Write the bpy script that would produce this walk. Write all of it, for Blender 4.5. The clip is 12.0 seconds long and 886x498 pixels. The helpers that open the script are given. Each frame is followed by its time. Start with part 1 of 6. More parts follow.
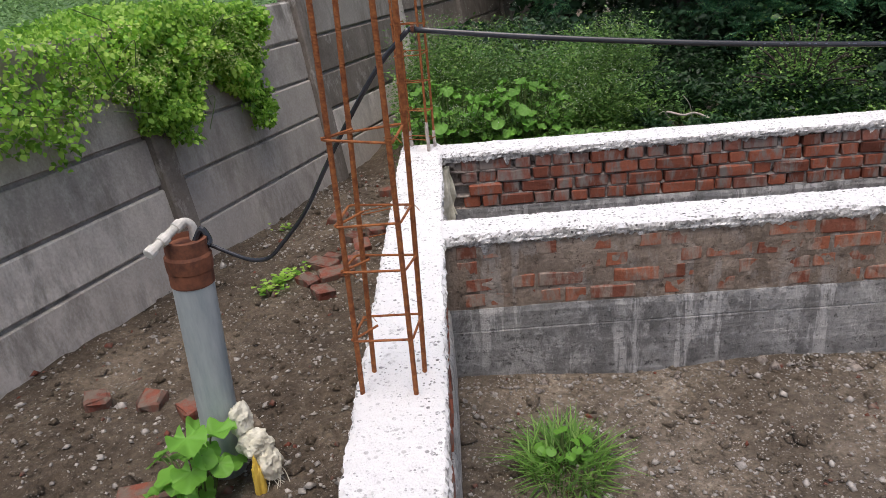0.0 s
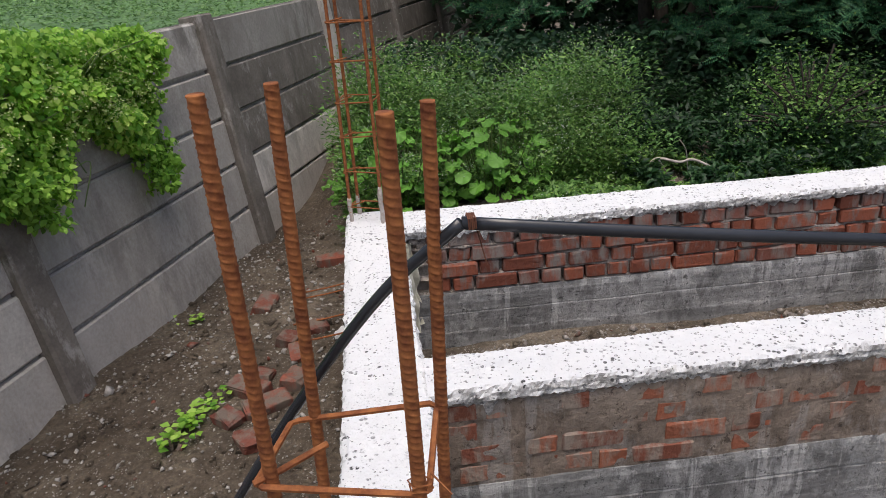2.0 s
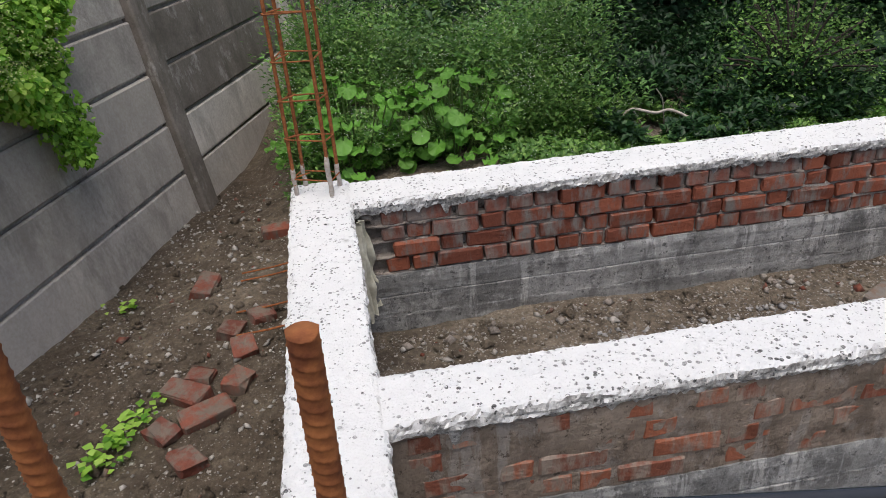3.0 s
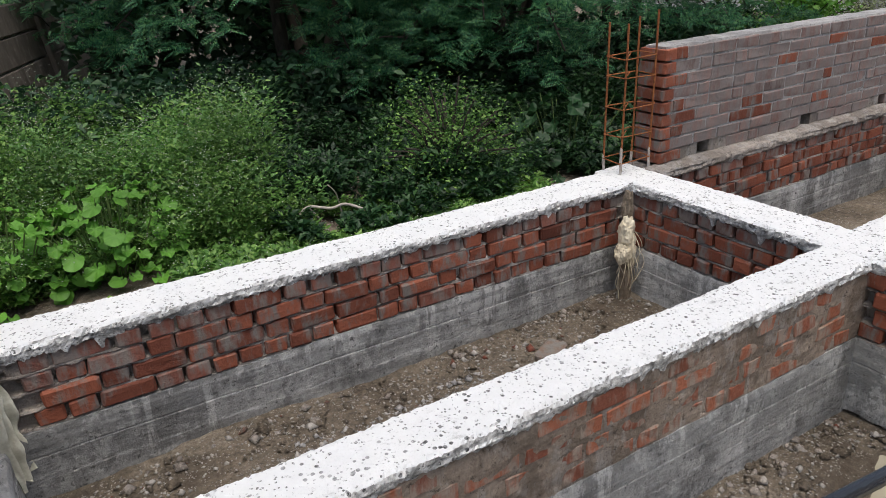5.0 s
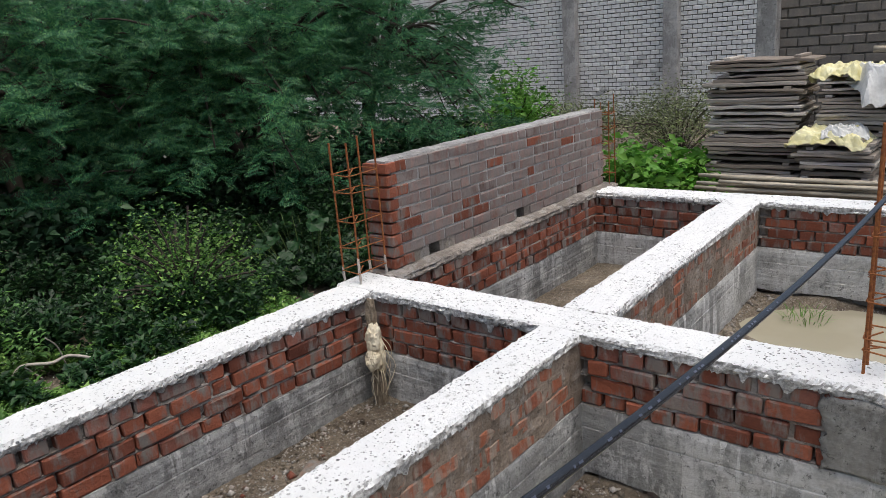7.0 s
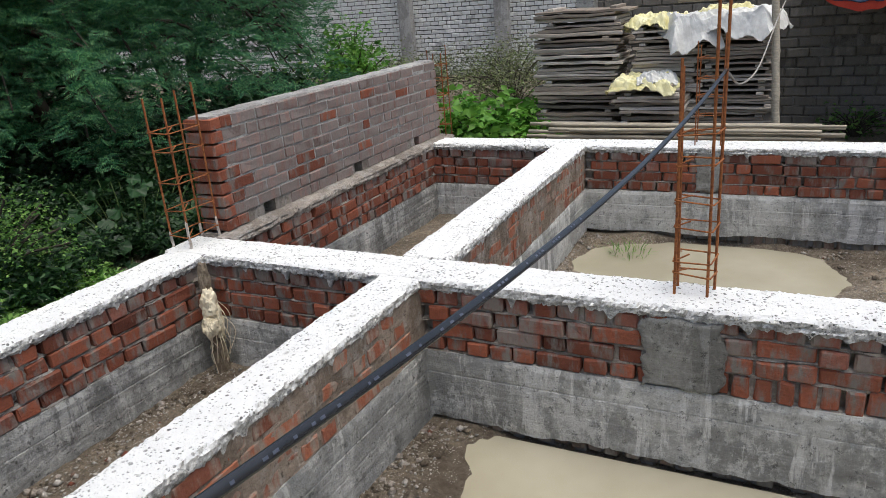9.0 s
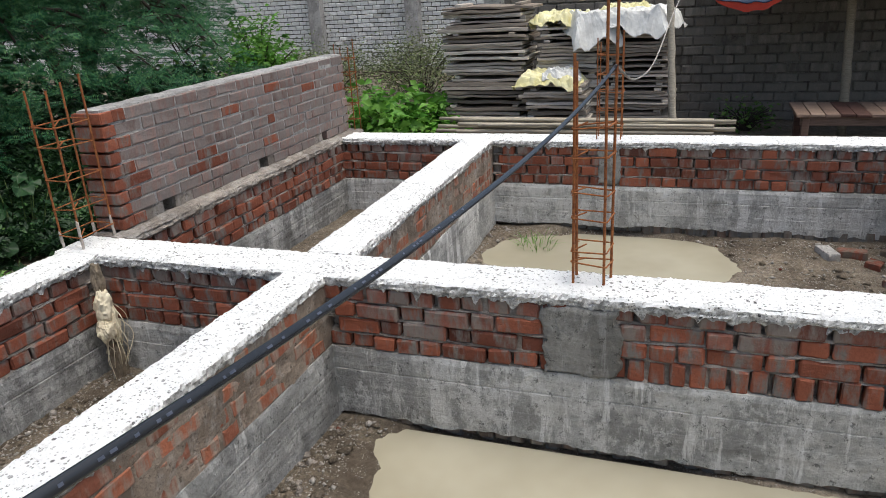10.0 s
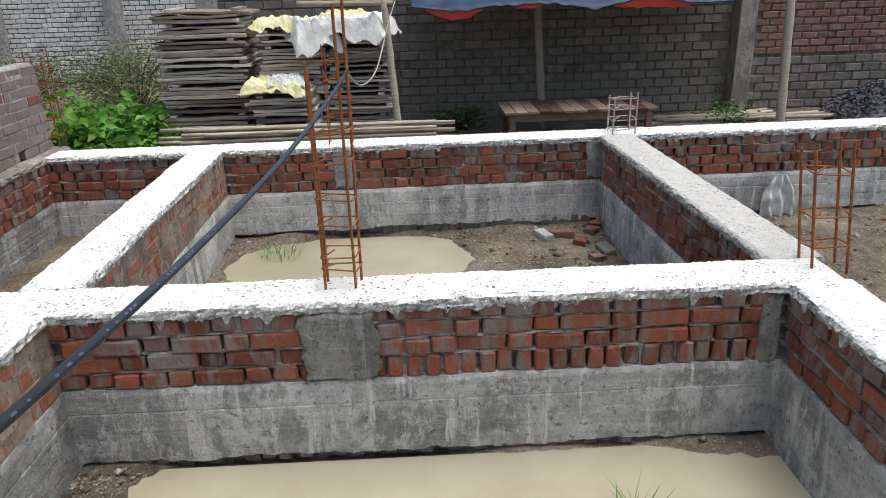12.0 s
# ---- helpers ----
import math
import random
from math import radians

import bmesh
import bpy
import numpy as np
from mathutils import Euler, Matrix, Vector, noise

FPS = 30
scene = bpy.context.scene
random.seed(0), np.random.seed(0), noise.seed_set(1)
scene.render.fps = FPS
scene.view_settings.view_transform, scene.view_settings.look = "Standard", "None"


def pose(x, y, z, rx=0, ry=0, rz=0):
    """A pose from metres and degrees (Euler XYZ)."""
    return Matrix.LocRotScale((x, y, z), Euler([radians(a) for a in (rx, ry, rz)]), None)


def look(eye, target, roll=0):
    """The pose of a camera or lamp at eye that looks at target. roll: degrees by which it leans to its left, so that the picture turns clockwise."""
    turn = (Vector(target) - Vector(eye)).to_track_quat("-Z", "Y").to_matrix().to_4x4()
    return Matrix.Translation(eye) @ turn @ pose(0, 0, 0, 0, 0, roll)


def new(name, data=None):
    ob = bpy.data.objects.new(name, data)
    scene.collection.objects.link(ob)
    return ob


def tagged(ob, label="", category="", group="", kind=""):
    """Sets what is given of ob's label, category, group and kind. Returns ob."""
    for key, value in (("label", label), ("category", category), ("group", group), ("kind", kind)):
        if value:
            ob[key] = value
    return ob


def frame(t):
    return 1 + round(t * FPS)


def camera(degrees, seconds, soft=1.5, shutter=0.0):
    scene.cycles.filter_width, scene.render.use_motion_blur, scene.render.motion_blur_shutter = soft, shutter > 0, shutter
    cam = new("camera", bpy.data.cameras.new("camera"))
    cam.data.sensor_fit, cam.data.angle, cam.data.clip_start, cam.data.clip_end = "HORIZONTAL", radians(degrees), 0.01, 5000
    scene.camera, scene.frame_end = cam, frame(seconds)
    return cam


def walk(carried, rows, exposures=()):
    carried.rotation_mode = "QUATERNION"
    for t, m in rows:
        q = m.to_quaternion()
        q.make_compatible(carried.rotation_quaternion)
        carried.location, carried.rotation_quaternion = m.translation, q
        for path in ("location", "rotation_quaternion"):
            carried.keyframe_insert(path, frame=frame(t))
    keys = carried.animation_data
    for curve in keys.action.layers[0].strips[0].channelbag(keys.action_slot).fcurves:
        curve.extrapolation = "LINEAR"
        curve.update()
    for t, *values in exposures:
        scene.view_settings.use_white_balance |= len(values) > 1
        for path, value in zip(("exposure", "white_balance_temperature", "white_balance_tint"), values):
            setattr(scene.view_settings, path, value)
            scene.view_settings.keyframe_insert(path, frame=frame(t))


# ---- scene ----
cam = camera(63.7, 12.0, soft=0.6)
PATH = [
    (0, (0.083, -3.136, 2.15), (0.033, -1.288, 1.385), -5.3),
    (0.5, (-0.035, -2.882, 2.172), (0.213, -1.033, 1.451), -3.9),
    (1, (-0.04, -2.549, 2.2), (0.186, -0.69, 1.496), -6.7),
    (1.5, (-0.069, -2.211, 2.228), (0.152, -0.366, 1.489), -2.8),
    (2, (-0.091, -1.929, 2.253), (0.072, -0.097, 1.466), -4.2),
    (2.5, (-0.044, -1.677, 2.282), (0.064, 0.138, 1.449), -5.6),
    (3, (-0.002, -1.495, 2.297), (0.235, 0.238, 1.326), -4.6),
    (3.5, (-0.021, -1.38, 2.313), (0.566, 0.246, 1.307), -2.2),
    (3.7, (-0.017, -1.367, 2.314), (0.62, 0.235, 1.3), -2.5),
    (5.3, (0.359, -1.503, 2.287), (1.404, 0.038, 1.556), -3.0),
    (5.5, (0.374, -1.517, 2.279), (1.475, -0.003, 1.575), -3.3),
    (6, (0.419, -1.552, 2.309), (1.678, -0.141, 1.66), -3.6),
    (6.5, (0.437, -1.585, 2.322), (1.837, -0.282, 1.737), -3.9),
    (7, (0.459, -1.639, 2.327), (1.948, -0.415, 1.791), -4.6),
    (7.2, (0.458, -1.633, 2.316), (1.992, -0.463, 1.79), -4.6),
    (8.8, (0.523, -1.677, 2.25), (2.187, -0.775, 1.607), -5.0),
    (9, (0.523, -1.685, 2.252), (2.198, -0.822, 1.582), -4.7),
    (9.5, (0.535, -1.707, 2.247), (2.252, -0.948, 1.557), -4.4),
    (10, (0.546, -1.75, 2.24), (2.304, -1.098, 1.543), -3.5),
    (10.5, (0.549, -1.731, 2.249), (2.377, -1.305, 1.56), -3.4),
    (11, (0.553, -1.679, 2.251), (2.416, -1.498, 1.546), -3.0),
    (11.5, (0.552, -1.671, 2.25), (2.42, -1.622, 1.538), -2.3),
    (12, (0.549, -1.709, 2.25), (2.416, -1.765, 1.535), -1.8),
]
walk(cam, [(t, look(eye, target, roll)) for t, eye, target, roll in PATH],
     exposures=((0.0, -0.06, 6600, 14), (1.5, -0.14, 6550, 13), (3.5, -0.2, 6510, 9), (6.0, -0.16, 6500, 8), (9.0, -0.07, 6500, 6), (12.0, 0.12, 6550, 5)))

# ---- world and light ----
world = bpy.data.worlds.new("world")
scene.world = world
world.use_nodes = True
wn = world.node_tree.nodes
sky = wn.new("ShaderNodeTexSky")
sky.sky_type = "NISHITA"
sky.sun_disc = False
sky.sun_elevation = radians(74)
sky.sun_rotation = radians(190)
sky.air_density, sky.dust_density, sky.ozone_density = 1.0, 5.0, 1.0
wn["Background"].inputs["Strength"].default_value = 0.162
world.node_tree.links.new(sky.outputs["Color"], wn["Background"].inputs["Color"])
sun = new("sun", bpy.data.lights.new("sun", "SUN"))
sun.data.energy, sun.data.angle, sun.data.color = 1.9, radians(45), (1.0, 0.97, 0.93)
sun.matrix_world = look((-1, -7, 34), (0, 0, 0))

# ---- materials ----


class Nodes:
    """A short way to write node materials."""

    def __init__(self, name):
        self.m = bpy.data.materials.new(name)
        self.m.use_nodes = True
        self.t = self.m.node_tree
        self.b = self.t.nodes["Principled BSDF"]

    def n(self, kind, **kw):
        node = self.t.nodes.new(kind)
        for k, v in kw.items():
            node.inputs[k].default_value = v
        return node

    def link(self, a, b):
        self.t.links.new(a, b)

    def pos(self):
        return self.t.nodes.new("ShaderNodeNewGeometry").outputs["Position"]

    def noise(self, scale, detail=4.0, rough=0.6, stretch=None, vec=None):
        node = self.n("ShaderNodeTexNoise", Scale=scale, Detail=detail, Roughness=rough)
        src = vec or self.pos()
        if stretch:
            mp = self.n("ShaderNodeMapping")
            mp.inputs["Scale"].default_value = stretch
            self.link(src, mp.inputs["Vector"])
            src = mp.outputs["Vector"]
        self.link(src, node.inputs["Vector"])
        return node.outputs["Fac"]

    def voronoi(self, scale):
        node = self.n("ShaderNodeTexVoronoi", Scale=scale)
        self.link(self.pos(), node.inputs["Vector"])
        return node

    def ramp(self, fac, stops):
        node = self.t.nodes.new("ShaderNodeValToRGB")
        el = node.color_ramp.elements
        while len(el) < len(stops):
            el.new(0.5)
        for e, (p, c) in zip(el, stops):
            e.position = p
            e.color = (*c, 1) if isinstance(c, tuple) else (c, c, c, 1)
        self.link(fac, node.inputs["Fac"])
        return node.outputs["Color"]

    def mix(self, fac, a, b, mode="MIX"):
        node = self.t.nodes.new("ShaderNodeMix")
        node.data_type, node.blend_type = "RGBA", mode
        for sock, v in ((node.inputs["Factor"], fac), (node.inputs["A"], a), (node.inputs["B"], b)):
            if isinstance(v, tuple):
                sock.default_value = (*v, 1)
            elif isinstance(v, (int, float)):
                sock.default_value = v
            else:
                self.link(v, sock)
        return node.outputs["Result"]

    def bump(self, height, strength=0.5, dist=0.01, under=None):
        node = self.n("ShaderNodeBump", Strength=strength, Distance=dist)
        self.link(height, node.inputs["Height"])
        if under:
            self.link(under, node.inputs["Normal"])
        return node.outputs["Normal"]

    def done(self, color, rough=0.85, normal=None, metal=0.0, spec=0.3):
        if isinstance(color, tuple):
            self.b.inputs["Base Color"].default_value = (*color, 1)
        else:
            self.link(color, self.b.inputs["Base Color"])
        if isinstance(rough, (int, float)):
            self.b.inputs["Roughness"].default_value = rough
        else:
            self.link(rough, self.b.inputs["Roughness"])
        self.b.inputs["Metallic"].default_value = metal
        self.b.inputs["Specular IOR Level"].default_value = spec
        if normal:
            self.link(normal, self.b.inputs["Normal"])
        return self.m


def mat_brick(name, a, b, smear, cement=(0.21, 0.19, 0.172)):
    """Clay brick: each one of its own shade, smeared with cement over the share given."""
    k = Nodes(name)
    rnd = k.t.nodes.new("ShaderNodeObjectInfo").outputs["Random"]
    base = k.ramp(rnd, [(0.0, a), (0.55, b), (0.85, tuple(c * 1.18 for c in b)), (1.0, tuple(c * 0.62 for c in a))])
    grain = k.noise(60, 5)
    base = k.mix(0.55, base, k.ramp(grain, [(0.25, 0.35), (0.75, 0.68)]), "OVERLAY")
    runs = k.noise(1.0, 6, 0.65, (14, 14, 4.5))
    cover = k.ramp(runs, [(max(0.02, 0.62 - smear * 0.5), 0.0), (min(0.98, 0.74 - smear * 0.42), 1.0)])
    col = k.mix(cover, base, k.mix(k.noise(40, 3), tuple(c * 0.75 for c in cement), tuple(min(1, c * 1.2) for c in cement)))
    nrm = k.bump(grain, 0.9, 0.006, k.bump(k.noise(22, 5, 0.7), 0.9, 0.009))
    return k.done(col, k.ramp(k.noise(9, 3), [(0.3, 0.62), (0.7, 0.95)]), nrm)


def mat_concrete(name, dark, light, lines=True, streak=0.5):
    """Cast concrete with board marks, damp patches and lime runs."""
    k = Nodes(name)
    col = k.ramp(k.noise(3.2, 6, 0.7), [(0.3, dark), (0.7, light)])
    col = k.mix(0.5, col, k.ramp(k.noise(45, 5), [(0.3, 0.35), (0.7, 0.65)]), "OVERLAY")
    damp = k.ramp(k.noise(2.0, 7, 0.75, (1.2, 1.2, 0.8)), [(0.48, 0.0), (0.54, 0.6)])
    col = k.mix(damp, col, tuple(c * 0.6 for c in dark))
    if lines:
        bands = k.ramp(k.noise(1.0, 6, 0.7, (1.6, 1.6, 9)), [(0.36, 0.32), (0.64, 0.7)])
        col = k.mix(0.5, col, bands, "OVERLAY")
    runs = k.ramp(k.noise(1.0, 6, 0.7, (10, 10, 1.1)), [(0.55, 0.0), (0.6, streak)])
    gate = k.ramp(k.noise(1.7, 4), [(0.4, 0.05), (0.54, 1.0)])
    col = k.mix(k.mix(1.0, runs, gate, "MULTIPLY"), col, (0.66, 0.66, 0.65))
    broad = k.ramp(k.noise(1.0, 8, 0.75, (5.0, 5.0, 3.0)), [(0.52, 0.0), (0.57, streak * 0.8)])
    worn = k.ramp(k.noise(16, 7, 0.8), [(0.42, 0.15), (0.52, 1.0)])
    col = k.mix(k.mix(1.0, broad, worn, "MULTIPLY"), col, k.mix(k.noise(30, 5), (0.46, 0.46, 0.45), (0.8, 0.8, 0.79)))
    pits = k.ramp(k.noise(26, 7, 0.8), [(0.38, 0.85), (0.43, 0.0)])
    col = k.mix(pits, col, tuple(c * 0.4 for c in dark))
    nrm = k.bump(k.noise(60, 6, 0.75), 1.0, 0.01, k.bump(k.noise(14, 5, 0.7), 0.7, 0.02))
    if lines:
        board = k.noise(1.0, 2, 0.5, (0.6, 0.6, 13))
        nrm = k.bump(board, 0.6, 0.03, nrm)
    return k.done(col, 0.88, nrm)


def mat_panel(name, lo, hi, stain):
    """Old precast concrete: pale grey with dark algae runs and stains."""
    k = Nodes(name)
    rnd = k.t.nodes.new("ShaderNodeObjectInfo").outputs["Random"]
    col = k.ramp(k.noise(2.4, 6, 0.7), [(0.3, lo), (0.7, hi)])
    col = k.mix(0.5, col, k.ramp(k.noise(60, 5), [(0.3, 0.35), (0.7, 0.65)]), "OVERLAY")
    runs = k.ramp(k.noise(1.0, 7, 0.75, (8, 8, 2.6)), [(0.45, 0.0), (0.62, stain)])
    algae = k.mix(1.0, runs, k.ramp(k.noise(1.2, 5), [(0.4, 0.15), (0.6, 1.0)]), "MULTIPLY")
    col = k.mix(algae, col, (0.12, 0.108, 0.09))
    wash = k.ramp(k.noise(1.0, 7, 0.75, (9, 9, 4.5)), [(0.55, 0.0), (0.66, 0.4)])
    col = k.mix(wash, col, (0.6, 0.58, 0.54))
    col = k.mix(k.ramp(rnd, [(0.6, 0.0), (1.0, 0.5)]), col, (0.17, 0.15, 0.13))
    nrm = k.bump(k.noise(70, 5), 0.5, 0.004, k.bump(k.noise(9, 4), 0.5, 0.01))
    return k.done(col, 0.92, nrm)


def mat_screed(name, lo, hi):
    """Lime-washed mortar bed, pitted and with dark grit showing."""
    k = Nodes(name)
    hit = None
    for scale, reach, g0, g1 in ((70, 0.24, 0.5, 0.55), (38, 0.24, 0.5, 0.54)):
        dots = k.ramp(k.voronoi(scale).outputs["Distance"], [(reach, 1.0), (reach + 0.07, 0.0)])
        gate = k.mix(1.0, k.ramp(k.noise(scale * 0.36, 5, 0.75), [(g0, 0.0), (g1, 1.0)]), k.ramp(k.noise(3.0, 4, 0.7), [(0.36, 0.25), (0.56, 1.0)]), "MULTIPLY")
        dots = k.mix(1.0, dots, gate, "MULTIPLY")
        hit = dots if hit is None else k.mix(1.0, hit, dots, "LIGHTEN")
    spots = hit
    z = k.t.nodes.new("ShaderNodeSeparateXYZ")
    nrm_src = k.t.nodes.new("ShaderNodeNewGeometry")
    k.link(nrm_src.outputs["True Normal"], z.inputs["Vector"])
    flat = k.ramp(z.outputs["Z"], [(0.35, 0.0), (0.7, 1.0)])
    white = k.mix(k.noise(26, 5), lo, hi)
    grey = k.ramp(k.noise(24, 6, 0.7), [(0.36, (0.24, 0.235, 0.225)), (0.48, (0.44, 0.435, 0.425)), (0.58, (0.74, 0.735, 0.725))])
    patchy = k.ramp(k.noise(9, 6, 0.75), [(0.3, 0.25), (0.4, 1.0)])
    wash = k.mix(1.0, flat, patchy, "MULTIPLY")
    col = k.mix(wash, grey, white)
    col = k.mix(hit, col, k.ramp(k.noise(90, 1), [(0.4, 0.06), (0.6, 0.26)]))
    nrm = k.bump(spots, 0.5, -0.006, k.bump(k.noise(85, 5, 0.7), 0.9, 0.01, k.bump(k.noise(24, 5, 0.7), 0.7, 0.02)))
    return k.done(col, 0.92, nrm)


def mat_soil(name, a, b, c):
    k = Nodes(name)
    col = k.ramp(k.noise(1.6, 7, 0.72), [(0.34, a), (0.52, b), (0.68, c)])
    col = k.mix(0.8, col, k.ramp(k.noise(34, 7, 0.75), [(0.3, 0.15), (0.7, 0.8)]), "OVERLAY")
    damp = k.ramp(k.noise(0.9, 5, 0.65), [(0.5, 0.0), (0.62, 0.55)])
    col = k.mix(damp, col, tuple(v * 0.7 for v in a))
    for scale, reach, gate in ((85, 0.28, 0.5), (38, 0.2, 0.53)):
        chips = k.ramp(k.voronoi(scale).outputs["Distance"], [(reach, 1.0), (reach + 0.08, 0.0)])
        chips = k.mix(1.0, chips, k.ramp(k.noise(scale * 0.23, 3), [(gate, 0.0), (gate + 0.06, 0.9)]), "MULTIPLY")
        col = k.mix(chips, col, k.ramp(k.noise(scale * 0.9, 1), [(0.35, (0.12, 0.1, 0.085)), (0.6, (0.46, 0.43, 0.39))]))
    # the fill between the walls is paler and sandier than the soil west of them
    sep = k.t.nodes.new("ShaderNodeSeparateXYZ")
    k.link(k.pos(), sep.inputs["Vector"])
    col = k.mix(k.ramp(sep.outputs["X"], [(0.0, 0.0), (0.04, 1.0)]), k.mix(1.0, col, (0.66, 0.63, 0.59), "MULTIPLY"), k.mix(1.0, col, (1.04, 1.04, 1.03), "MULTIPLY"))
    nrm = k.bump(k.noise(60, 6, 0.75), 1.0, 0.015, k.bump(k.noise(11, 6, 0.7), 0.9, 0.04))
    return k.done(col, k.ramp(k.noise(1.9, 3), [(0.4, 0.6), (0.6, 0.95)]), nrm)


def mat_leaf(name, a, b, c, glow=0.3, rough=0.5):
    """Leaves, each of its own green, some light passing through."""
    k = Nodes(name)
    rnd = k.t.nodes.new("ShaderNodeNewGeometry").outputs["Random Per Island"]
    col = k.ramp(rnd, [(0.0, a), (0.55, b), (1.0, c)])
    col = k.mix(0.75, col, k.ramp(k.noise(1.6, 4), [(0.3, 0.2), (0.7, 0.75)]), "OVERLAY")
    k.done(col, rough, None, 0.0, 0.35)
    tr = k.n("ShaderNodeBsdfTranslucent")
    k.link(col, tr.inputs["Color"])
    mx = k.n("ShaderNodeMixShader", Fac=glow)
    k.link(k.b.outputs["BSDF"], mx.inputs[1])
    k.link(tr.outputs["BSDF"], mx.inputs[2])
    k.link(mx.outputs["Shader"], k.t.nodes["Material Output"].inputs["Surface"])
    return k.m


def mat_plain(name, a, b, scale=12.0, rough=0.7, metal=0.0, bump=0.4, dist=0.004, stretch=None, spec=0.3):
    k = Nodes(name)
    f = k.noise(scale, 5, 0.65, stretch)
    return k.done(k.ramp(f, [(0.3, a), (0.7, b)]), rough, k.bump(f, bump, dist), metal, spec)


def mat_wood(name, a, b):
    k = Nodes(name)
    rnd = k.t.nodes.new("ShaderNodeObjectInfo").outputs["Random"]
    tone = k.ramp(rnd, [(0.0, a), (1.0, b)])
    grain = k.noise(1.0, 6, 0.7, (90, 5, 90))
    col = k.mix(0.7, tone, k.ramp(grain, [(0.3, 0.22), (0.7, 0.75)]), "OVERLAY")
    return k.done(col, 0.85, k.bump(grain, 0.5, 0.004))


BRICK_RED = mat_brick("brick_red", (0.16, 0.052, 0.032), (0.275, 0.088, 0.05), 0.26)
BRICK_SMEAR = mat_brick("brick_mortar_skimmed", (0.2, 0.07, 0.045), (0.31, 0.11, 0.062), 0.36, (0.31, 0.25, 0.205))
BRICK_GREY = mat_brick("brick_cement_smeared", (0.18, 0.07, 0.05), (0.24, 0.095, 0.068), 0.4, (0.25, 0.21, 0.185))
BRICK_PINK = mat_brick("brick_dusty", (0.225, 0.135, 0.115), (0.29, 0.195, 0.172), 0.5, (0.26, 0.22, 0.205))
BRICK_DARK = mat_brick("brick_damp_grey", (0.11, 0.105, 0.1), (0.16, 0.15, 0.14), 0.5, (0.2, 0.2, 0.195))
BRICK_MUD = mat_brick("brick_wet_muddy", (0.1, 0.075, 0.06), (0.17, 0.12, 0.095), 0.45, (0.2, 0.185, 0.165))
BRICK_WHITE = mat_brick("brick_white_washed", (0.6, 0.6, 0.59), (0.74, 0.74, 0.73), 0.3, (0.66, 0.66, 0.65))
BRICK_ASH = mat_brick("brick_fly_ash", (0.14, 0.122, 0.105), (0.24, 0.215, 0.188), 0.4, (0.2, 0.18, 0.16))
MORTAR = mat_concrete("mortar", (0.25, 0.215, 0.188), (0.45, 0.405, 0.36), False, 0.25)
PATCH = mat_concrete("cement_render", (0.21, 0.205, 0.19), (0.36, 0.35, 0.33), True, 0.2)
MORTAR_DUST = mat_concrete("mortar_brown", (0.215, 0.168, 0.132), (0.36, 0.295, 0.24), False, 0.22)
CONCRETE_DAMP = mat_concrete("plinth_concrete_damp", (0.2, 0.2, 0.196), (0.4, 0.402, 0.395), True, 0.55)
CONCRETE = mat_concrete("plinth_concrete", (0.32, 0.32, 0.31), (0.6, 0.6, 0.585), True, 1.0)
PANEL = mat_panel("precast_panel", (0.3, 0.275, 0.25), (0.52, 0.49, 0.45), 0.75)
PANEL_PALE = mat_panel("precast_panel_pale", (0.46, 0.43, 0.385), (0.7, 0.655, 0.595), 0.6)
# darker stained concrete; on the far bays it also holds the tree shade
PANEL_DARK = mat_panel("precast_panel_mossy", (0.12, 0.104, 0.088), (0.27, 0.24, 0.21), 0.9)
PLASTER = mat_concrete("mortar_pale", (0.34, 0.33, 0.32), (0.5, 0.49, 0.48), False, 0.2)
MORTAR_ASH = mat_concrete("ash_mortar", (0.12, 0.108, 0.094), (0.25, 0.228, 0.2), False, 0.15)
CONCRETE_PALE = mat_concrete("plinth_concrete_pale", (0.4, 0.398, 0.385), (0.7, 0.698, 0.68), True, 0.9)
SOOT = mat_concrete("sooty_mortar", (0.06, 0.055, 0.05), (0.13, 0.12, 0.11), False, 0.1)
BRICK_DULL = mat_brick("brick_dull_red", (0.2, 0.09, 0.068), (0.29, 0.135, 0.105), 0.35, (0.25, 0.19, 0.165))
SCREED = mat_screed("lime_washed_screed", (0.82, 0.825, 0.82), (0.93, 0.935, 0.935))
SCREED_GREY = mat_screed("worn_lime_screed", (0.42, 0.415, 0.4), (0.72, 0.715, 0.7))
SOIL = mat_soil("soil", (0.105, 0.082, 0.061), (0.205, 0.168, 0.128), (0.37, 0.315, 0.25))
STONE = mat_plain("grey_stone", (0.17, 0.16, 0.145), (0.52, 0.49, 0.45), 22)
STONE_DARK = mat_plain("dark_gravel", (0.05, 0.052, 0.06), (0.13, 0.135, 0.15), 30)
RUST = mat_plain("rusted_steel", (0.15, 0.046, 0.02), (0.4, 0.15, 0.05), 55, 0.85, 0.0, 0.6, 0.0012)
RUST_DARK = mat_plain("dark_rust", (0.06, 0.028, 0.02), (0.25, 0.095, 0.05), 14, 0.85, 0.0, 0.7, 0.004)
BRICK_OLD = mat_brick("brick_muddy", (0.15, 0.05, 0.035), (0.21, 0.068, 0.043), 0.4, (0.16, 0.125, 0.1))
RUST_GREY = mat_plain("cement_splashed_steel", (0.3, 0.24, 0.2), (0.55, 0.52, 0.48), 45, 0.85, 0.0, 0.6, 0.002)
HOSE = mat_plain("black_flat_hose", (0.014, 0.016, 0.02), (0.032, 0.035, 0.042), 5, 0.26, 0.0, 0.15, 0.003, None, 0.6)
INK = mat_plain("white_print", (0.04, 0.05, 0.075), (0.1, 0.115, 0.16), 90)
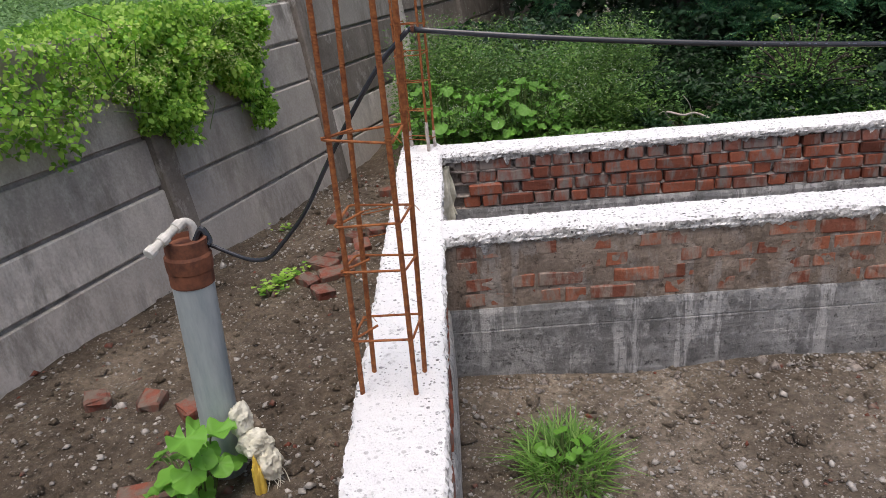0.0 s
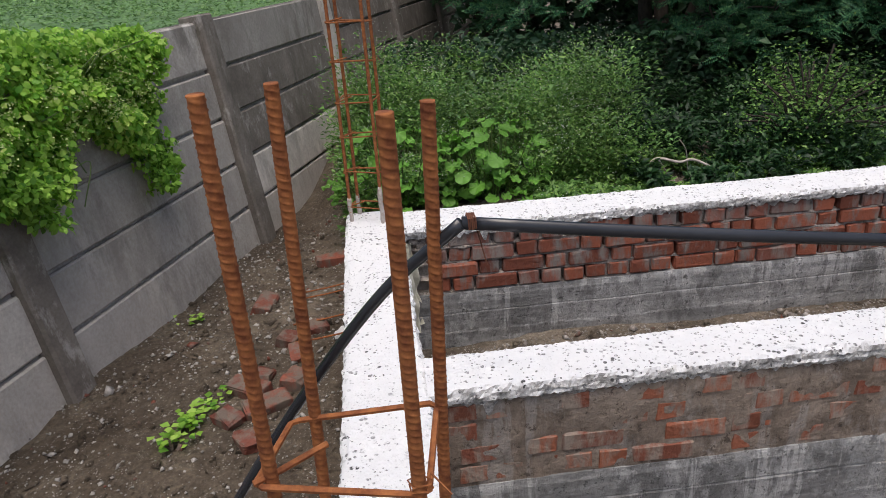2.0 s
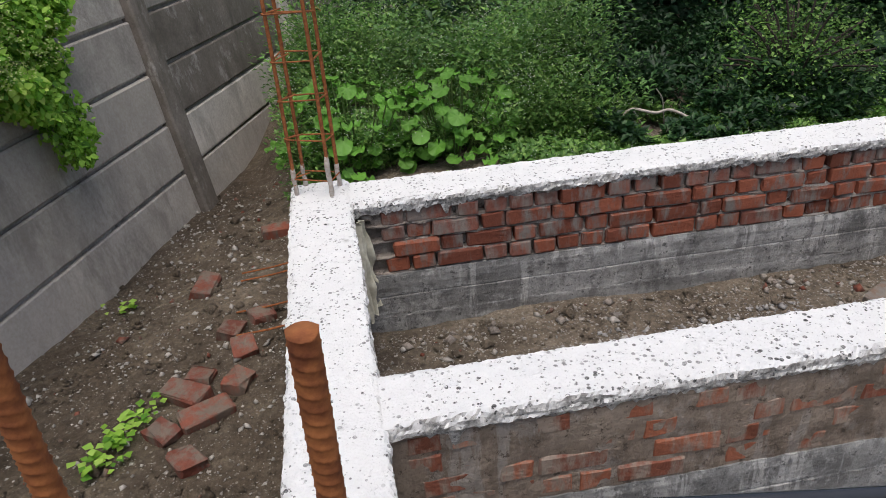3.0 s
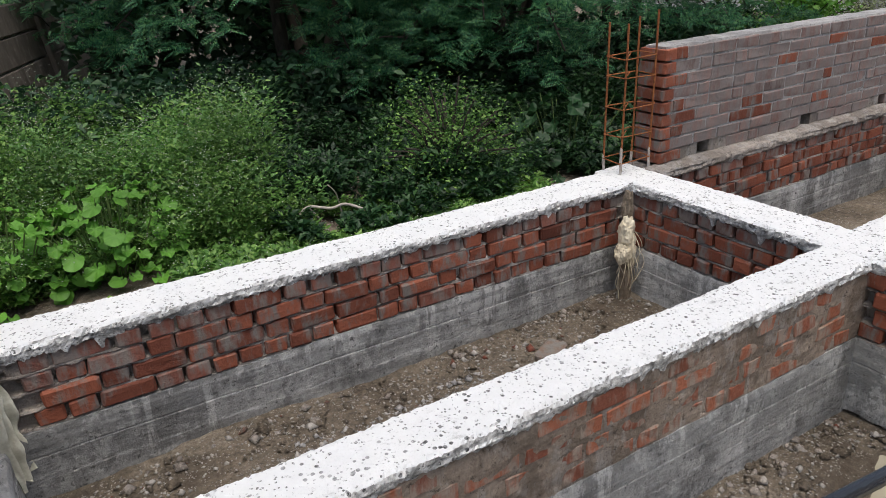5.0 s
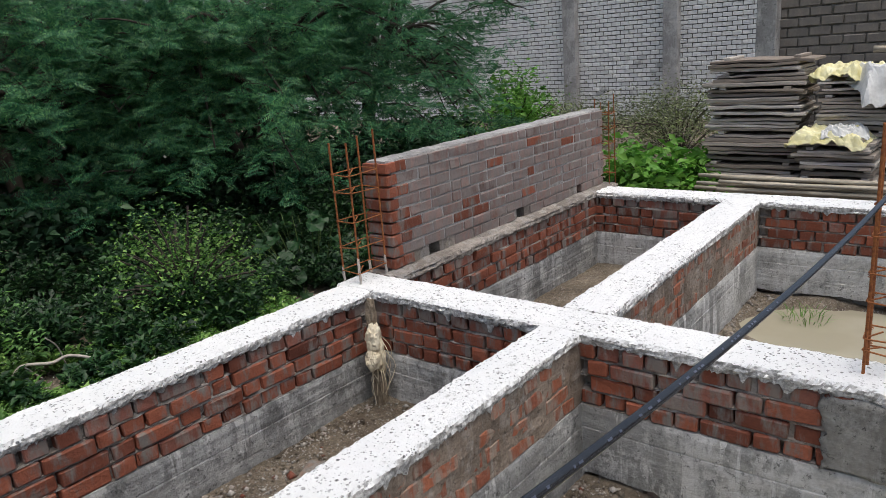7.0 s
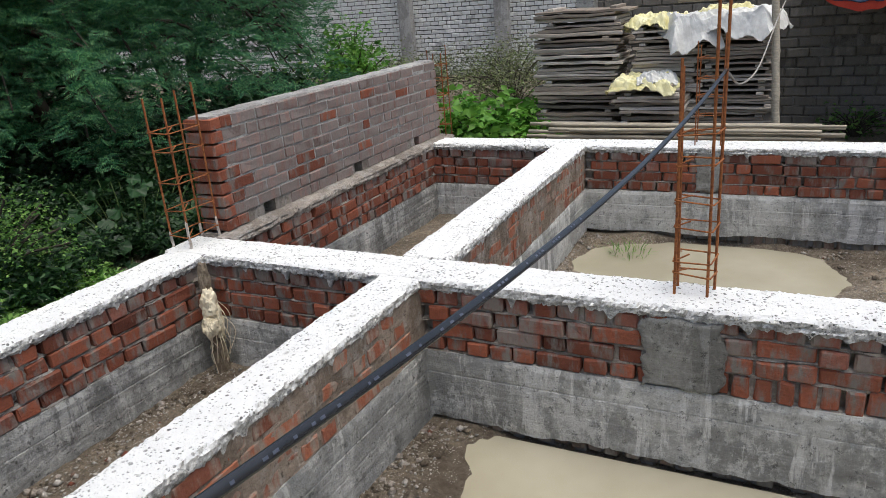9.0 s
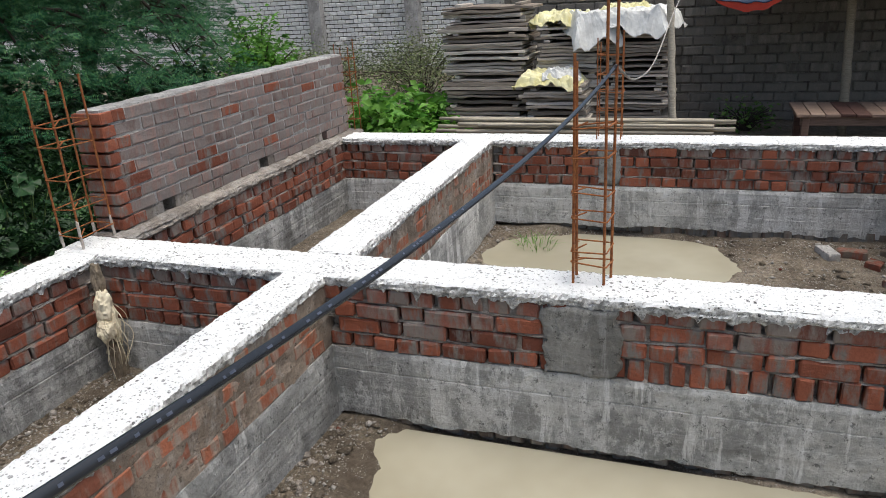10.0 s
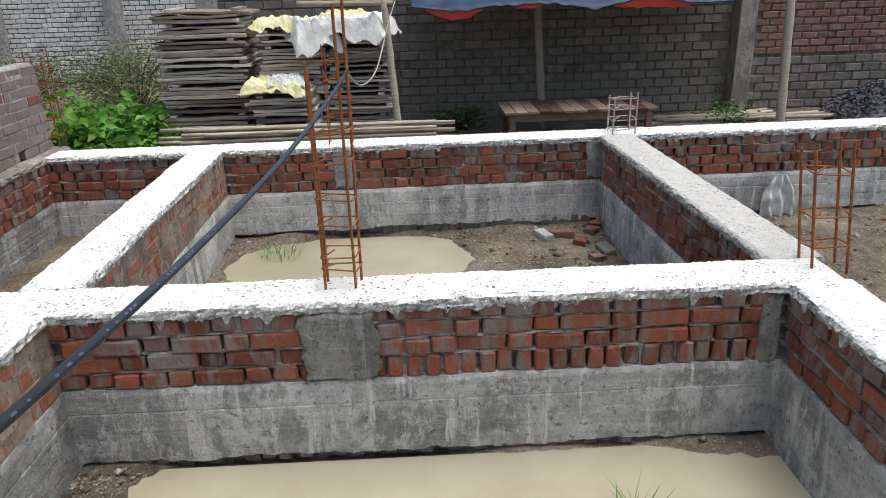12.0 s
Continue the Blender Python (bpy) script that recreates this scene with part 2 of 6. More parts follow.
PIPE = mat_plain("grey_pvc", (0.27, 0.32, 0.33), (0.45, 0.5, 0.5), 6, 0.5, 0.0, 0.15, 0.004, (3, 3, 0.6))
PIPE_WHITE = mat_plain("white_pvc_dirty", (0.38, 0.37, 0.33), (0.72, 0.71, 0.66), 25, 0.5)
CLOTH = mat_plain("dirty_white_cloth", (0.45, 0.43, 0.33), (0.8, 0.79, 0.68), 14, 0.9, 0.0, 0.6, 0.01)
CLOTH_TAN = mat_plain("tan_cloth", (0.55, 0.46, 0.31), (0.86, 0.79, 0.62), 9, 0.9, 0.0, 0.6, 0.01)
CLOTH_BROWN = mat_plain("muddy_netting", (0.14, 0.11, 0.08), (0.33, 0.27, 0.2), 30, 0.95, 0.0, 0.8, 0.01)
SACK = mat_plain("white_woven_sack", (0.5, 0.5, 0.49), (0.82, 0.82, 0.8), 7, 0.6, 0.0, 0.4, 0.01)
SACK_YELLOW = mat_plain("yellow_woven_sack", (0.6, 0.54, 0.22), (0.82, 0.79, 0.55), 7, 0.6, 0.0, 0.4, 0.01)
YELLOW = mat_plain("yellow_plastic", (0.6, 0.4, 0.05), (0.75, 0.55, 0.12), 20, 0.5)
TARP = mat_plain("blue_tarpaulin", (0.007, 0.02, 0.055), (0.02, 0.05, 0.115), 4, 0.55, 0.0, 0.5, 0.02)
TARP_RED = mat_plain("red_tarpaulin", (0.5, 0.04, 0.03), (0.65, 0.09, 0.05), 5, 0.5, 0.0, 0.4, 0.02)
PLANK = mat_wood("weathered_plank", (0.24, 0.2, 0.165), (0.66, 0.61, 0.55))
TABLEWOOD = mat_wood("stained_table_wood", (0.07, 0.03, 0.025), (0.3, 0.22, 0.17))
BAMBOO = mat_wood("grey_bamboo", (0.3, 0.26, 0.2), (0.48, 0.43, 0.35))
BARK = mat_plain("bark", (0.03, 0.026, 0.022), (0.085, 0.07, 0.055), 20, 0.95, 0.0, 0.9, 0.02, (1, 1, 0.3))
TWIG = mat_plain("dead_twig", (0.3, 0.26, 0.22), (0.55, 0.5, 0.44), 30, 0.9)
STEM = mat_plain("green_stem", (0.07, 0.11, 0.035), (0.13, 0.19, 0.06), 20, 0.7)
LEAF_ACACIA = mat_leaf("acacia_leaf", (0.022, 0.1, 0.048), (0.062, 0.22, 0.1), (0.18, 0.38, 0.14), 0.36)
LEAF_VINE = mat_leaf("creeper_leaf", (0.12, 0.31, 0.04), (0.31, 0.56, 0.07), (0.54, 0.75, 0.18), 0.48)
LEAF_BUD = mat_leaf("creeper_blossom", (0.4, 0.5, 0.16), (0.55, 0.62, 0.25), (0.65, 0.7, 0.36), 0.3)
LEAF_WEED = mat_leaf("weed_leaf", (0.05, 0.13, 0.025), (0.115, 0.25, 0.05), (0.24, 0.39, 0.1), 0.32)
LEAF_SQUASH = mat_leaf("broad_leaf", (0.065, 0.2, 0.025), (0.125, 0.31, 0.042), (0.22, 0.44, 0.08), 0.35)
# very dark green; in the thicket it stands for shade under the trees
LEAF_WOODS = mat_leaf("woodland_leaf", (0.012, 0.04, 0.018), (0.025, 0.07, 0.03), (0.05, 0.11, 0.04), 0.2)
LEAF_FIELD = mat_leaf("crop_leaf", (0.09, 0.19, 0.055), (0.15, 0.28, 0.09), (0.22, 0.36, 0.14), 0.3)
# darker green with the tree shade put in, for plants below the boughs
LEAF_SHADE_TINT = mat_leaf("shade_weed_leaf", (0.007, 0.027, 0.009), (0.015, 0.05, 0.016), (0.05, 0.12, 0.034), 0.25)
LEAF_SQUASH_PALE = mat_leaf("pale_weed_leaf", (0.07, 0.17, 0.05), (0.13, 0.27, 0.08), (0.2, 0.36, 0.12), 0.3)
GRASS = mat_leaf("grass_blade", (0.07, 0.17, 0.03), (0.13, 0.28, 0.05), (0.22, 0.36, 0.09), 0.3)
FLOWER = mat_plain("white_floret", (0.42, 0.48, 0.38), (0.66, 0.7, 0.6), 50)
DRY = mat_leaf("dry_scrub", (0.09, 0.1, 0.06), (0.17, 0.19, 0.1), (0.22, 0.3, 0.11), 0.2)


def mat_water():
    k = Nodes("muddy_water")
    col = k.ramp(k.noise(0.8, 4), [(0.35, (0.33, 0.3, 0.22)), (0.65, (0.43, 0.4, 0.31))])
    return k.done(col, 0.06, k.bump(k.noise(3.0, 2), 0.04, 0.01), 0.0, 0.5)


WATER = mat_water()

# ---- mesh helpers ----
RNG = np.random.default_rng(7)


def mesh_part(name, verts, faces, material, parent=None, label="", smooth=False):
    me = bpy.data.meshes.new(name)
    me.from_pydata([tuple(v) for v in verts], [], [tuple(int(i) for i in f) for f in faces])
    me.materials.append(material)
    if smooth:
        me.polygons.foreach_set("use_smooth", [True] * len(me.polygons))
    me.update()
    ob = new(name, me)
    if parent:
        ob.parent = parent
    if label:
        ob["label"] = label
    return ob


def tri_part(name, verts, tris, material, parent=None, label=""):
    """A mesh of very many triangles, from arrays."""
    me = bpy.data.meshes.new(name)
    verts, tris = np.asarray(verts, np.float32), np.asarray(tris, np.int32)
    me.vertices.add(len(verts))
    me.vertices.foreach_set("co", verts.ravel())
    me.loops.add(tris.size)
    me.loops.foreach_set("vertex_index", tris.ravel())
    me.polygons.add(len(tris))
    me.polygons.foreach_set("loop_start", np.arange(0, tris.size, 3, dtype=np.int32))
    me.materials.append(material)
    me.update(calc_edges=True)
    me.validate()
    ob = new(name, me)
    if parent:
        ob.parent = parent
    if label:
        ob["label"] = label
    return ob


def part(name, bm, material, parent=None, label="", smooth=False):
    me = bpy.data.meshes.new(name)
    bm.to_mesh(me)
    bm.free()
    me.materials.append(material)
    if smooth:
        me.polygons.foreach_set("use_smooth", [True] * len(me.polygons))
    ob = new(name, me)
    if parent:
        ob.parent = parent
    if label:
        ob["label"] = label
    return ob


def thing(name, label, category, place=(0, 0, 0), group="", kind=""):
    ob = new(name)
    ob.location = place
    ob.empty_display_size = 0.1
    return tagged(ob, label, category, group, kind)


def box_bm(size, bevel=0.006, jitter=0.0, rng=random):
    """A block about its centre with worn edges."""
    bm = bmesh.new()
    bmesh.ops.create_cube(bm, size=1)
    for v in bm.verts:
        v.co = Vector((v.co.x * size[0], v.co.y * size[1], v.co.z * size[2]))
    if bevel:
        bmesh.ops.bevel(bm, geom=bm.edges[:], offset=bevel, segments=1, affect="EDGES")
    if jitter:
        for v in bm.verts:
            v.co += Vector([rng.uniform(-jitter, jitter) for _ in range(3)])
    return bm


def tube(points, radius, seg=8, closed=False, caps=True, flat=1.0):
    """Verts and faces of a tube along points; radius may be a list. flat squeezes the profile."""
    pts = [Vector(p) for p in points]
    n = len(pts)
    rad = radius if isinstance(radius, (list, tuple)) else [radius] * n
    verts, faces = [], []
    side = None
    for i, p in enumerate(pts):
        a = pts[(i - 1) % n] if (closed or i) else p
        b = pts[(i + 1) % n] if (closed or i < n - 1) else p
        d = (b - a).normalized()
        if side is None:
            side = d.orthogonal().normalized()
        side = (side - d * side.dot(d)).normalized()
        up = d.cross(side)
        for j in range(seg):
            w = 2 * math.pi * j / seg
            verts.append(p + (side * math.cos(w) + up * math.sin(w) * flat) * rad[i])
    for i in range(n if closed else n - 1):
        k = (i + 1) % n
        for j in range(seg):
            m = (j + 1) % seg
            faces.append((i * seg + j, i * seg + m, k * seg + m, k * seg + j))
    if caps and not closed:
        faces.append(tuple(range(seg))[::-1])
        faces.append(tuple((n - 1) * seg + j for j in range(seg)))
    return verts, faces


def smooth_path(points, steps=8):
    """Catmull-Rom through the points."""
    p = [Vector(q) for q in points]
    p = [p[0] * 2 - p[1]] + p + [p[-1] * 2 - p[-2]]
    out = []
    for i in range(1, len(p) - 2):
        for s in range(steps):
            t = s / steps
            out.append(0.5 * ((2 * p[i]) + (p[i + 1] - p[i - 1]) * t + (2 * p[i - 1] - 5 * p[i] + 4 * p[i + 1] - p[i + 2]) * t * t
                              + (3 * p[i] - p[i - 1] - 3 * p[i + 1] + p[i + 2]) * t ** 3))
    out.append(p[-2])
    return out


def unit(a):
    return a / np.maximum(np.linalg.norm(a, axis=-1, keepdims=True), 1e-9)


def leaves_mesh(base, way, up, length, width, fold=0.25, droop=0.2):
    """Kite leaves folded on the midrib, four triangles each: arrays of verts and tris."""
    n = len(base)
    way = unit(way)
    side = unit(np.cross(way, up))
    nor = np.cross(side, way)
    L, W = np.asarray(length).reshape(-1, 1), np.asarray(width).reshape(-1, 1)
    mid = base + way * L * 0.45
    v = np.stack([base, mid + side * W * 0.5 + nor * W * fold, base + way * L - nor * L * droop,
                  mid - side * W * 0.5 + nor * W * fold, mid], 1).reshape(-1, 3)
    i = np.arange(n)[:, None] * 5
    f = np.concatenate([i + np.array([[0, 4, 1]]), i + np.array([[1, 4, 2]]), i + np.array([[2, 4, 3]]), i + np.array([[3, 4, 0]])], 0)
    return v, f


def oval_leaves(base, way, up, length, width, fold=0.2, droop=0.15):
    """Pointed oval leaves folded on the midrib, eight triangles each."""
    n = len(base)
    way = unit(way)
    side = unit(np.cross(way, up))
    nor = np.cross(side, way)
    L, W = np.asarray(length).reshape(-1, 1), np.asarray(width).reshape(-1, 1)
    rib = [base + way * L * a - nor * L * droop * a * a for a in (0.0, 0.3, 0.68, 1.0)]
    edge = [rib[k] + side * W * b * c + nor * W * fold * abs(b) * c for k, c in ((1, 0.5), (2, 0.38)) for b in (1, -1)]
    v = np.stack(rib + edge, 1).reshape(-1, 3)
    i = np.arange(n)[:, None] * 8
    tris = ((0, 1, 4), (4, 1, 2), (4, 2, 6), (6, 2, 3), (0, 5, 1), (5, 2, 1), (5, 7, 2), (7, 3, 2))
    return v, np.concatenate([i + np.array([t]) for t in tris], 0)


def fronds_mesh(base, way, up, length, pairs=8, leaf=0.2, droop=0.25):
    """Feathered leaves: a row of narrow leaflets on both sides of a drooping midrib."""
    n = len(base)
    way, L = unit(way), np.asarray(length).reshape(-1, 1)
    side = unit(np.cross(way, up))
    nor = np.cross(side, way)
    vs = []
    for k in range(pairs):
        t = (k + 0.6) / pairs
        p = base + way * L * t - nor * L * droop * t * t
        p2 = base + way * L * (t + 0.75 / pairs) - nor * L * droop * t * t
        ln = leaf * L * (1.0 - 0.65 * abs(t - 0.4)) * 1.25
        for s in (1, -1):
            tip = p + (side * s + way * 0.45) * ln - nor * ln * 0.25
            vs.append(np.stack([p, (p + p2) * 0.5 + side * s * ln * 0.55, tip, p + side * s * ln * 0.5 - way * L * 0.4 / pairs], 1))
    v = np.concatenate(vs, 1)
    m = v.shape[1]
    i = np.arange(n)[:, None, None] * m + np.arange(0, m, 4)[None, :, None]
    f = np.concatenate([(i + np.array([0, 1, 2])).reshape(-1, 3), (i + np.array([0, 2, 3])).reshape(-1, 3)], 0)
    return v.reshape(-1, 3), f


def rand_dirs(n, zlo=-1.0, zhi=1.0):
    z = RNG.uniform(zlo, zhi, n)
    a = RNG.uniform(0, 2 * np.pi, n)
    r = np.sqrt(np.maximum(0, 1 - z * z))
    return np.stack([r * np.cos(a), r * np.sin(a), z], 1)


def joined(parts):
    vs, fs, o = [], [], 0
    for v, f in parts:
        vs.append(np.asarray(v, float).reshape(-1, 3))
        fs.append(np.asarray(f) + o)
        o += len(vs[-1])
    return np.concatenate(vs), np.concatenate(fs)


# ---- plan ----
TOP = 0.9          # top of the walls
BED = 0.5          # top of the concrete plinth
COURSE = 0.0875
GROUND_W, GROUND_N, GROUND_E = 0.37, 0.66, 0.35


def clamp01(v):
    return np.clip(v, 0.0, 1.0)


def step(v, a, b):
    t = clamp01((v - a) / (b - a))
    return t * t * (3 - 2 * t)


def pond_depth(x, y):
    """How far a spot lies within the two puddles, 1 in the middle and below 0 outside."""
    wob = 0.12 * np.sin(3.1 * x + 1.3) + 0.1 * np.sin(4.3 * y + 0.4) + 0.05 * np.sin(9 * x + 7 * y)
    ys = y - 0.36 * np.minimum(x - 3.2, 0.2)
    a = 1 - (np.abs((x - 2.58) / 1.06) ** 3.8 + np.abs((ys + 2.08) / 1.97) ** 4.0) + wob * 0.6
    a = a - 0.5 * step(-y, 1.7, 2.4) * step(x, 3.05, 3.4)
    b = 1 - (np.abs((x - 6.0) / 0.72) ** 2.3 + np.abs((y + 1.12) / 1.0) ** 2.4) + wob
    return np.maximum(a, b)


def ground_height(x, y):
    x, y = np.asarray(x, float), np.asarray(y, float)
    rough = 0.012 * np.sin(5.1 * x + 2.2 * y) + 0.012 * np.sin(6.7 * y - 3.1 * x + 1.0) + 0.006 * np.sin(17 * x + 3 * y) * np.sin(15 * y)
    west = GROUND_W + (GROUND_N - GROUND_W) * step(x + 0.25 * (y - 2.2), -0.45, 0.25) * step(y, 1.75, 2.3)
    west = west + 0.04 * np.exp(-((x + 0.7) ** 2 + (y - 1.3) ** 2) / 0.3)
    z = west
    z = np.where((y > 1.62) & (x > -0.14), np.maximum(west, GROUND_W + (GROUND_N - GROUND_W) * step(x, -0.3, 0.2)), z)
    z = np.where((x > 6.8) & (y <= 1.62), GROUND_E, z)
    z = np.where((x > 6.8) & (y > 1.62), GROUND_N + (GROUND_E - GROUND_N) * step(x, 6.8, 8.0), z)
    room = 0.10 - 0.075 * step(pond_depth(x, y), -0.25, 0.45)
    inside = (x > -0.14) & (x < 6.8) & (y < 1.62)
    z = np.where(inside & (y > 0.135), 0.19, z)
    z = np.where(inside & (y <= 0.135), room, z)
    z = np.where(inside & (y < -3.5), 0.13, z)
    z = np.where((x < -0.14) & (y < 2), west, z)
    far = np.hypot(x - 2, y - 1)
    return z + rough * (1 - step(far, 14, 30)) + 0.0 * far


# ---- ground ----
def make_ground():
    xs = np.concatenate([-np.geomspace(400, 3.3, 26), np.arange(-3.0, 8.6, 0.055), np.geomspace(8.8, 400, 30)])
    ys = np.concatenate([-np.geomspace(400, 6.3, 26), np.arange(-6.0, 4.2, 0.055), np.geomspace(4.4, 400, 34)])
    gx, gy = np.meshgrid(xs, ys)
    gz = ground_height(gx, gy)
    near = (np.abs(gx - 2.5) < 6.5) & (np.abs(gy + 1) < 5.3)
    gz = gz + np.where(near, RNG.normal(0, 0.004, gx.shape), 0)
    v = np.stack([gx, gy, gz], -1).reshape(-1, 3)
    nx, ny = len(xs), len(ys)
    i = (np.arange(ny - 1)[:, None] * nx + np.arange(nx - 1)[None, :]).ravel()
    f = np.concatenate([np.stack([i, i + 1, i + nx + 1], 1), np.stack([i, i + nx + 1, i + nx], 1)])
    ob = tri_part("ground", v, f, SOIL)
    tagged(ob, "bare brown trampled soil with grit and puddle hollows", "ground", "", "structure")


make_ground()


def make_water(name, x0, x1, y0, y1, z):
    xs, ys = np.linspace(x0, x1, 24), np.linspace(y0, y1, 24)
    v = [(x, y, z) for y in ys for x in xs]
    f = [(r * 24 + c, r * 24 + c + 1, (r + 1) * 24 + c + 1, (r + 1) * 24 + c) for r in range(23) for c in range(23)]
    ob = mesh_part(name, v, f, WATER)
    tagged(ob, "still muddy rain water standing in the foundation pit", "puddle", "", "structure")


make_water("water_1", 1.0, 3.44, -3.37, -0.02, 0.066)
make_water("water_2", 4.9, 6.62, -2.5, 0.0, 0.066)

# ---- walls ----
BRICK_KINDS = {}


def brick_mesh(kind, material):
    key = (kind, material.name)
    if key not in BRICK_KINDS:
        rng = random.Random(len(BRICK_KINDS) + 3)
        made = []
        size = {"stretcher": (0.226, 0.1, 0.077), "header": (0.109, 0.1, 0.077), "edge": (0.07, 0.1, 0.11), "slim": (0.221, 0.1, 0.0695), "slim_header": (0.104, 0.1, 0.0695), "block": (0.236, 0.08, 0.102)}[kind]
        for _ in range(7):
            bm = box_bm(size, 0.005 if "slim" in kind else 0.0085, 0.0036, rng)
            me = bpy.data.meshes.new("brick")
            bm.to_mesh(me)
            bm.free()
            me.materials.append(material)
            made.append(me)
        BRICK_KINDS[key] = made
    return BRICK_KINDS[key]


def sweep(frame_at, us, profile, wob):
    """A strip along us: profile gives (v, z) pairs, wob(u, k) adds to them."""
    verts, faces = [], []
    m = len(profile)
    for u in us:
        for k, (v, z) in enumerate(profile):
            dv, dz = wob(u, k)
            verts.append(frame_at(u, v + dv, z + dz))
    for i in range(len(us) - 1):
        for k in range(m):
            q = (k + 1) % m
            faces.append((i * m + k, i * m + q, (i + 1) * m + q, (i + 1) * m + k))
    faces.append(tuple(range(m))[::-1])
    faces.append(tuple((len(us) - 1) * m + k for k in range(m)))
    return verts, faces


PENDING = []       # bricks are laid last


def make_wall(name, p0, p1, label, left=(), right=(), thick=0.28, low=0.06, lift=0.0, screed=SCREED, ragged=1.0):
    """A foundation wall from p0 to p1 (its middle line). left and right: stretches (u0, u1, style) of the faces."""
    p0, p1 = Vector((*p0, 0)), Vector((*p1, 0))
    d = (p1 - p0).normalized()
    nrm = Vector((-d.y, d.x, 0))
    length = (p1 - p0).length
    h = thick / 2
    seed = Vector((len(name) * 3.1 + p0.x, p0.y * 1.7, 0))

    def at(u, v, z):
        return p0 + d * u + nrm * v + Vector((0, 0, z))

    def nz(a, b, c, s=1.0):
        return noise.noise(Vector((a, b, c)) * s + seed)

    core_bm = bmesh.new()
    bmesh.ops.create_cube(core_bm, size=1)
    for v in core_bm.verts:
        v.co = at((v.co.x + 0.5) * length, v.co.y * (thick - 0.13), -0.3 + (v.co.z + 0.5) * 1.13)
    wall = part(name, core_bm, MORTAR_DUST)
    tagged(wall, label, "wall", "", "structure")
    us = np.arange(0, length + 0.015, 0.024)
    us[-1] = length
    side_z = [(0.012, low), (0.014, low + 0.06), (0.013, BED - 0.245), (0.012, BED - 0.238), (0.012, BED - 0.23), (0.013, BED - 0.128), (0.009, BED - 0.122), (0.012, BED - 0.115), (0.012, BED - 0.03), (0.004, BED)]
    bed = [(-h - o, z) for o, z in side_z] + [(h + o, z) for o, z in side_z[::-1]]

    def bed_wob(u, k):
        sgn = -1 if k < 10 else 1
        z = 0.03 * nz(u, k, 3, 2.3) + 0.018 * nz(u, 1, 9, 13) + 0.006 * nz(u, 4, 2, 37) if k in (0, 19) else 0.005 * nz(u, sgn, 1, 2.5)
        return sgn * (0.003 * nz(u, 1, 5, 2) + 0.002 * nz(u, k, 2, 15) + 0.003 * nz(u, k * 2.3, 6, 33)), z

    v, f = sweep(at, us, bed, bed_wob)
    mesh_part("plinth", v, f, CONCRETE_DAMP if "north" in name or name == "wall_middle" else CONCRETE_PALE if name == "wall_east" else CONCRETE, wall, "grey board-marked concrete plinth")
    us2 = np.arange(0, length + 0.006, 0.0105)
    grit = random.Random(name + "grit")
    us2[-1] = length
    t = TOP + lift
    cap = [(-h - 0.002, t - 0.058), (-h - 0.009, t - 0.046), (-h - 0.011, t - 0.034), (-h - 0.011, t - 0.022), (-h - 0.007, t - 0.009), (-h + 0.006, t), (-h + 0.014, t + 0.001), (-h * 0.5, t), (0, t + 0.002), (h * 0.5, t),
           (h - 0.014, t + 0.001), (h - 0.006, t), (h + 0.007, t - 0.009), (h + 0.011, t - 0.022), (h + 0.011, t - 0.034), (h + 0.009, t - 0.046), (h + 0.002, t - 0.058)]

    def cap_wob(u, k):
        if 6 <= k <= 10:
            return 0, 0.003 * nz(u, k, 0, 9) + grit.uniform(-0.0004, 0.0004)
        sgn = -1 if k < 8 else 1
        dv = sgn * ragged * (0.008 * nz(u, k * 0.3 + sgn, 5, 2.2) + 0.006 * nz(u, k, 7 + sgn, 11.3) + 0.006 * nz(u, k * 3.1, 2 + sgn, 26.7))
        dz = 0.006 * nz(u, k, 4, 9) + grit.uniform(-0.003, 0.003)
        dv += grit.uniform(-0.0024, 0.0024)
        if k in (0, 16):
            dz += grit.uniform(-0.006, 0.006)
            dz += 0.012 * nz(u, sgn, 2, 5) + 0.014 * nz(u, sgn, 8, 29) - 0.12 * max(0.0, nz(u, sgn, 5, 17) - 0.22)
        return dv, dz

    v, f = sweep(at, us2, cap, cap_wob)
    mesh_part("screed", v, f, screed, wall, "white lime-washed top bed, speckled with grit" if screed is SCREED else "worn greyish lime top bed" if screed is SCREED_GREY else "rough grey mortar top bed")
    PENDING.append((wall, at, h, left, right, nz, length))
    return wall


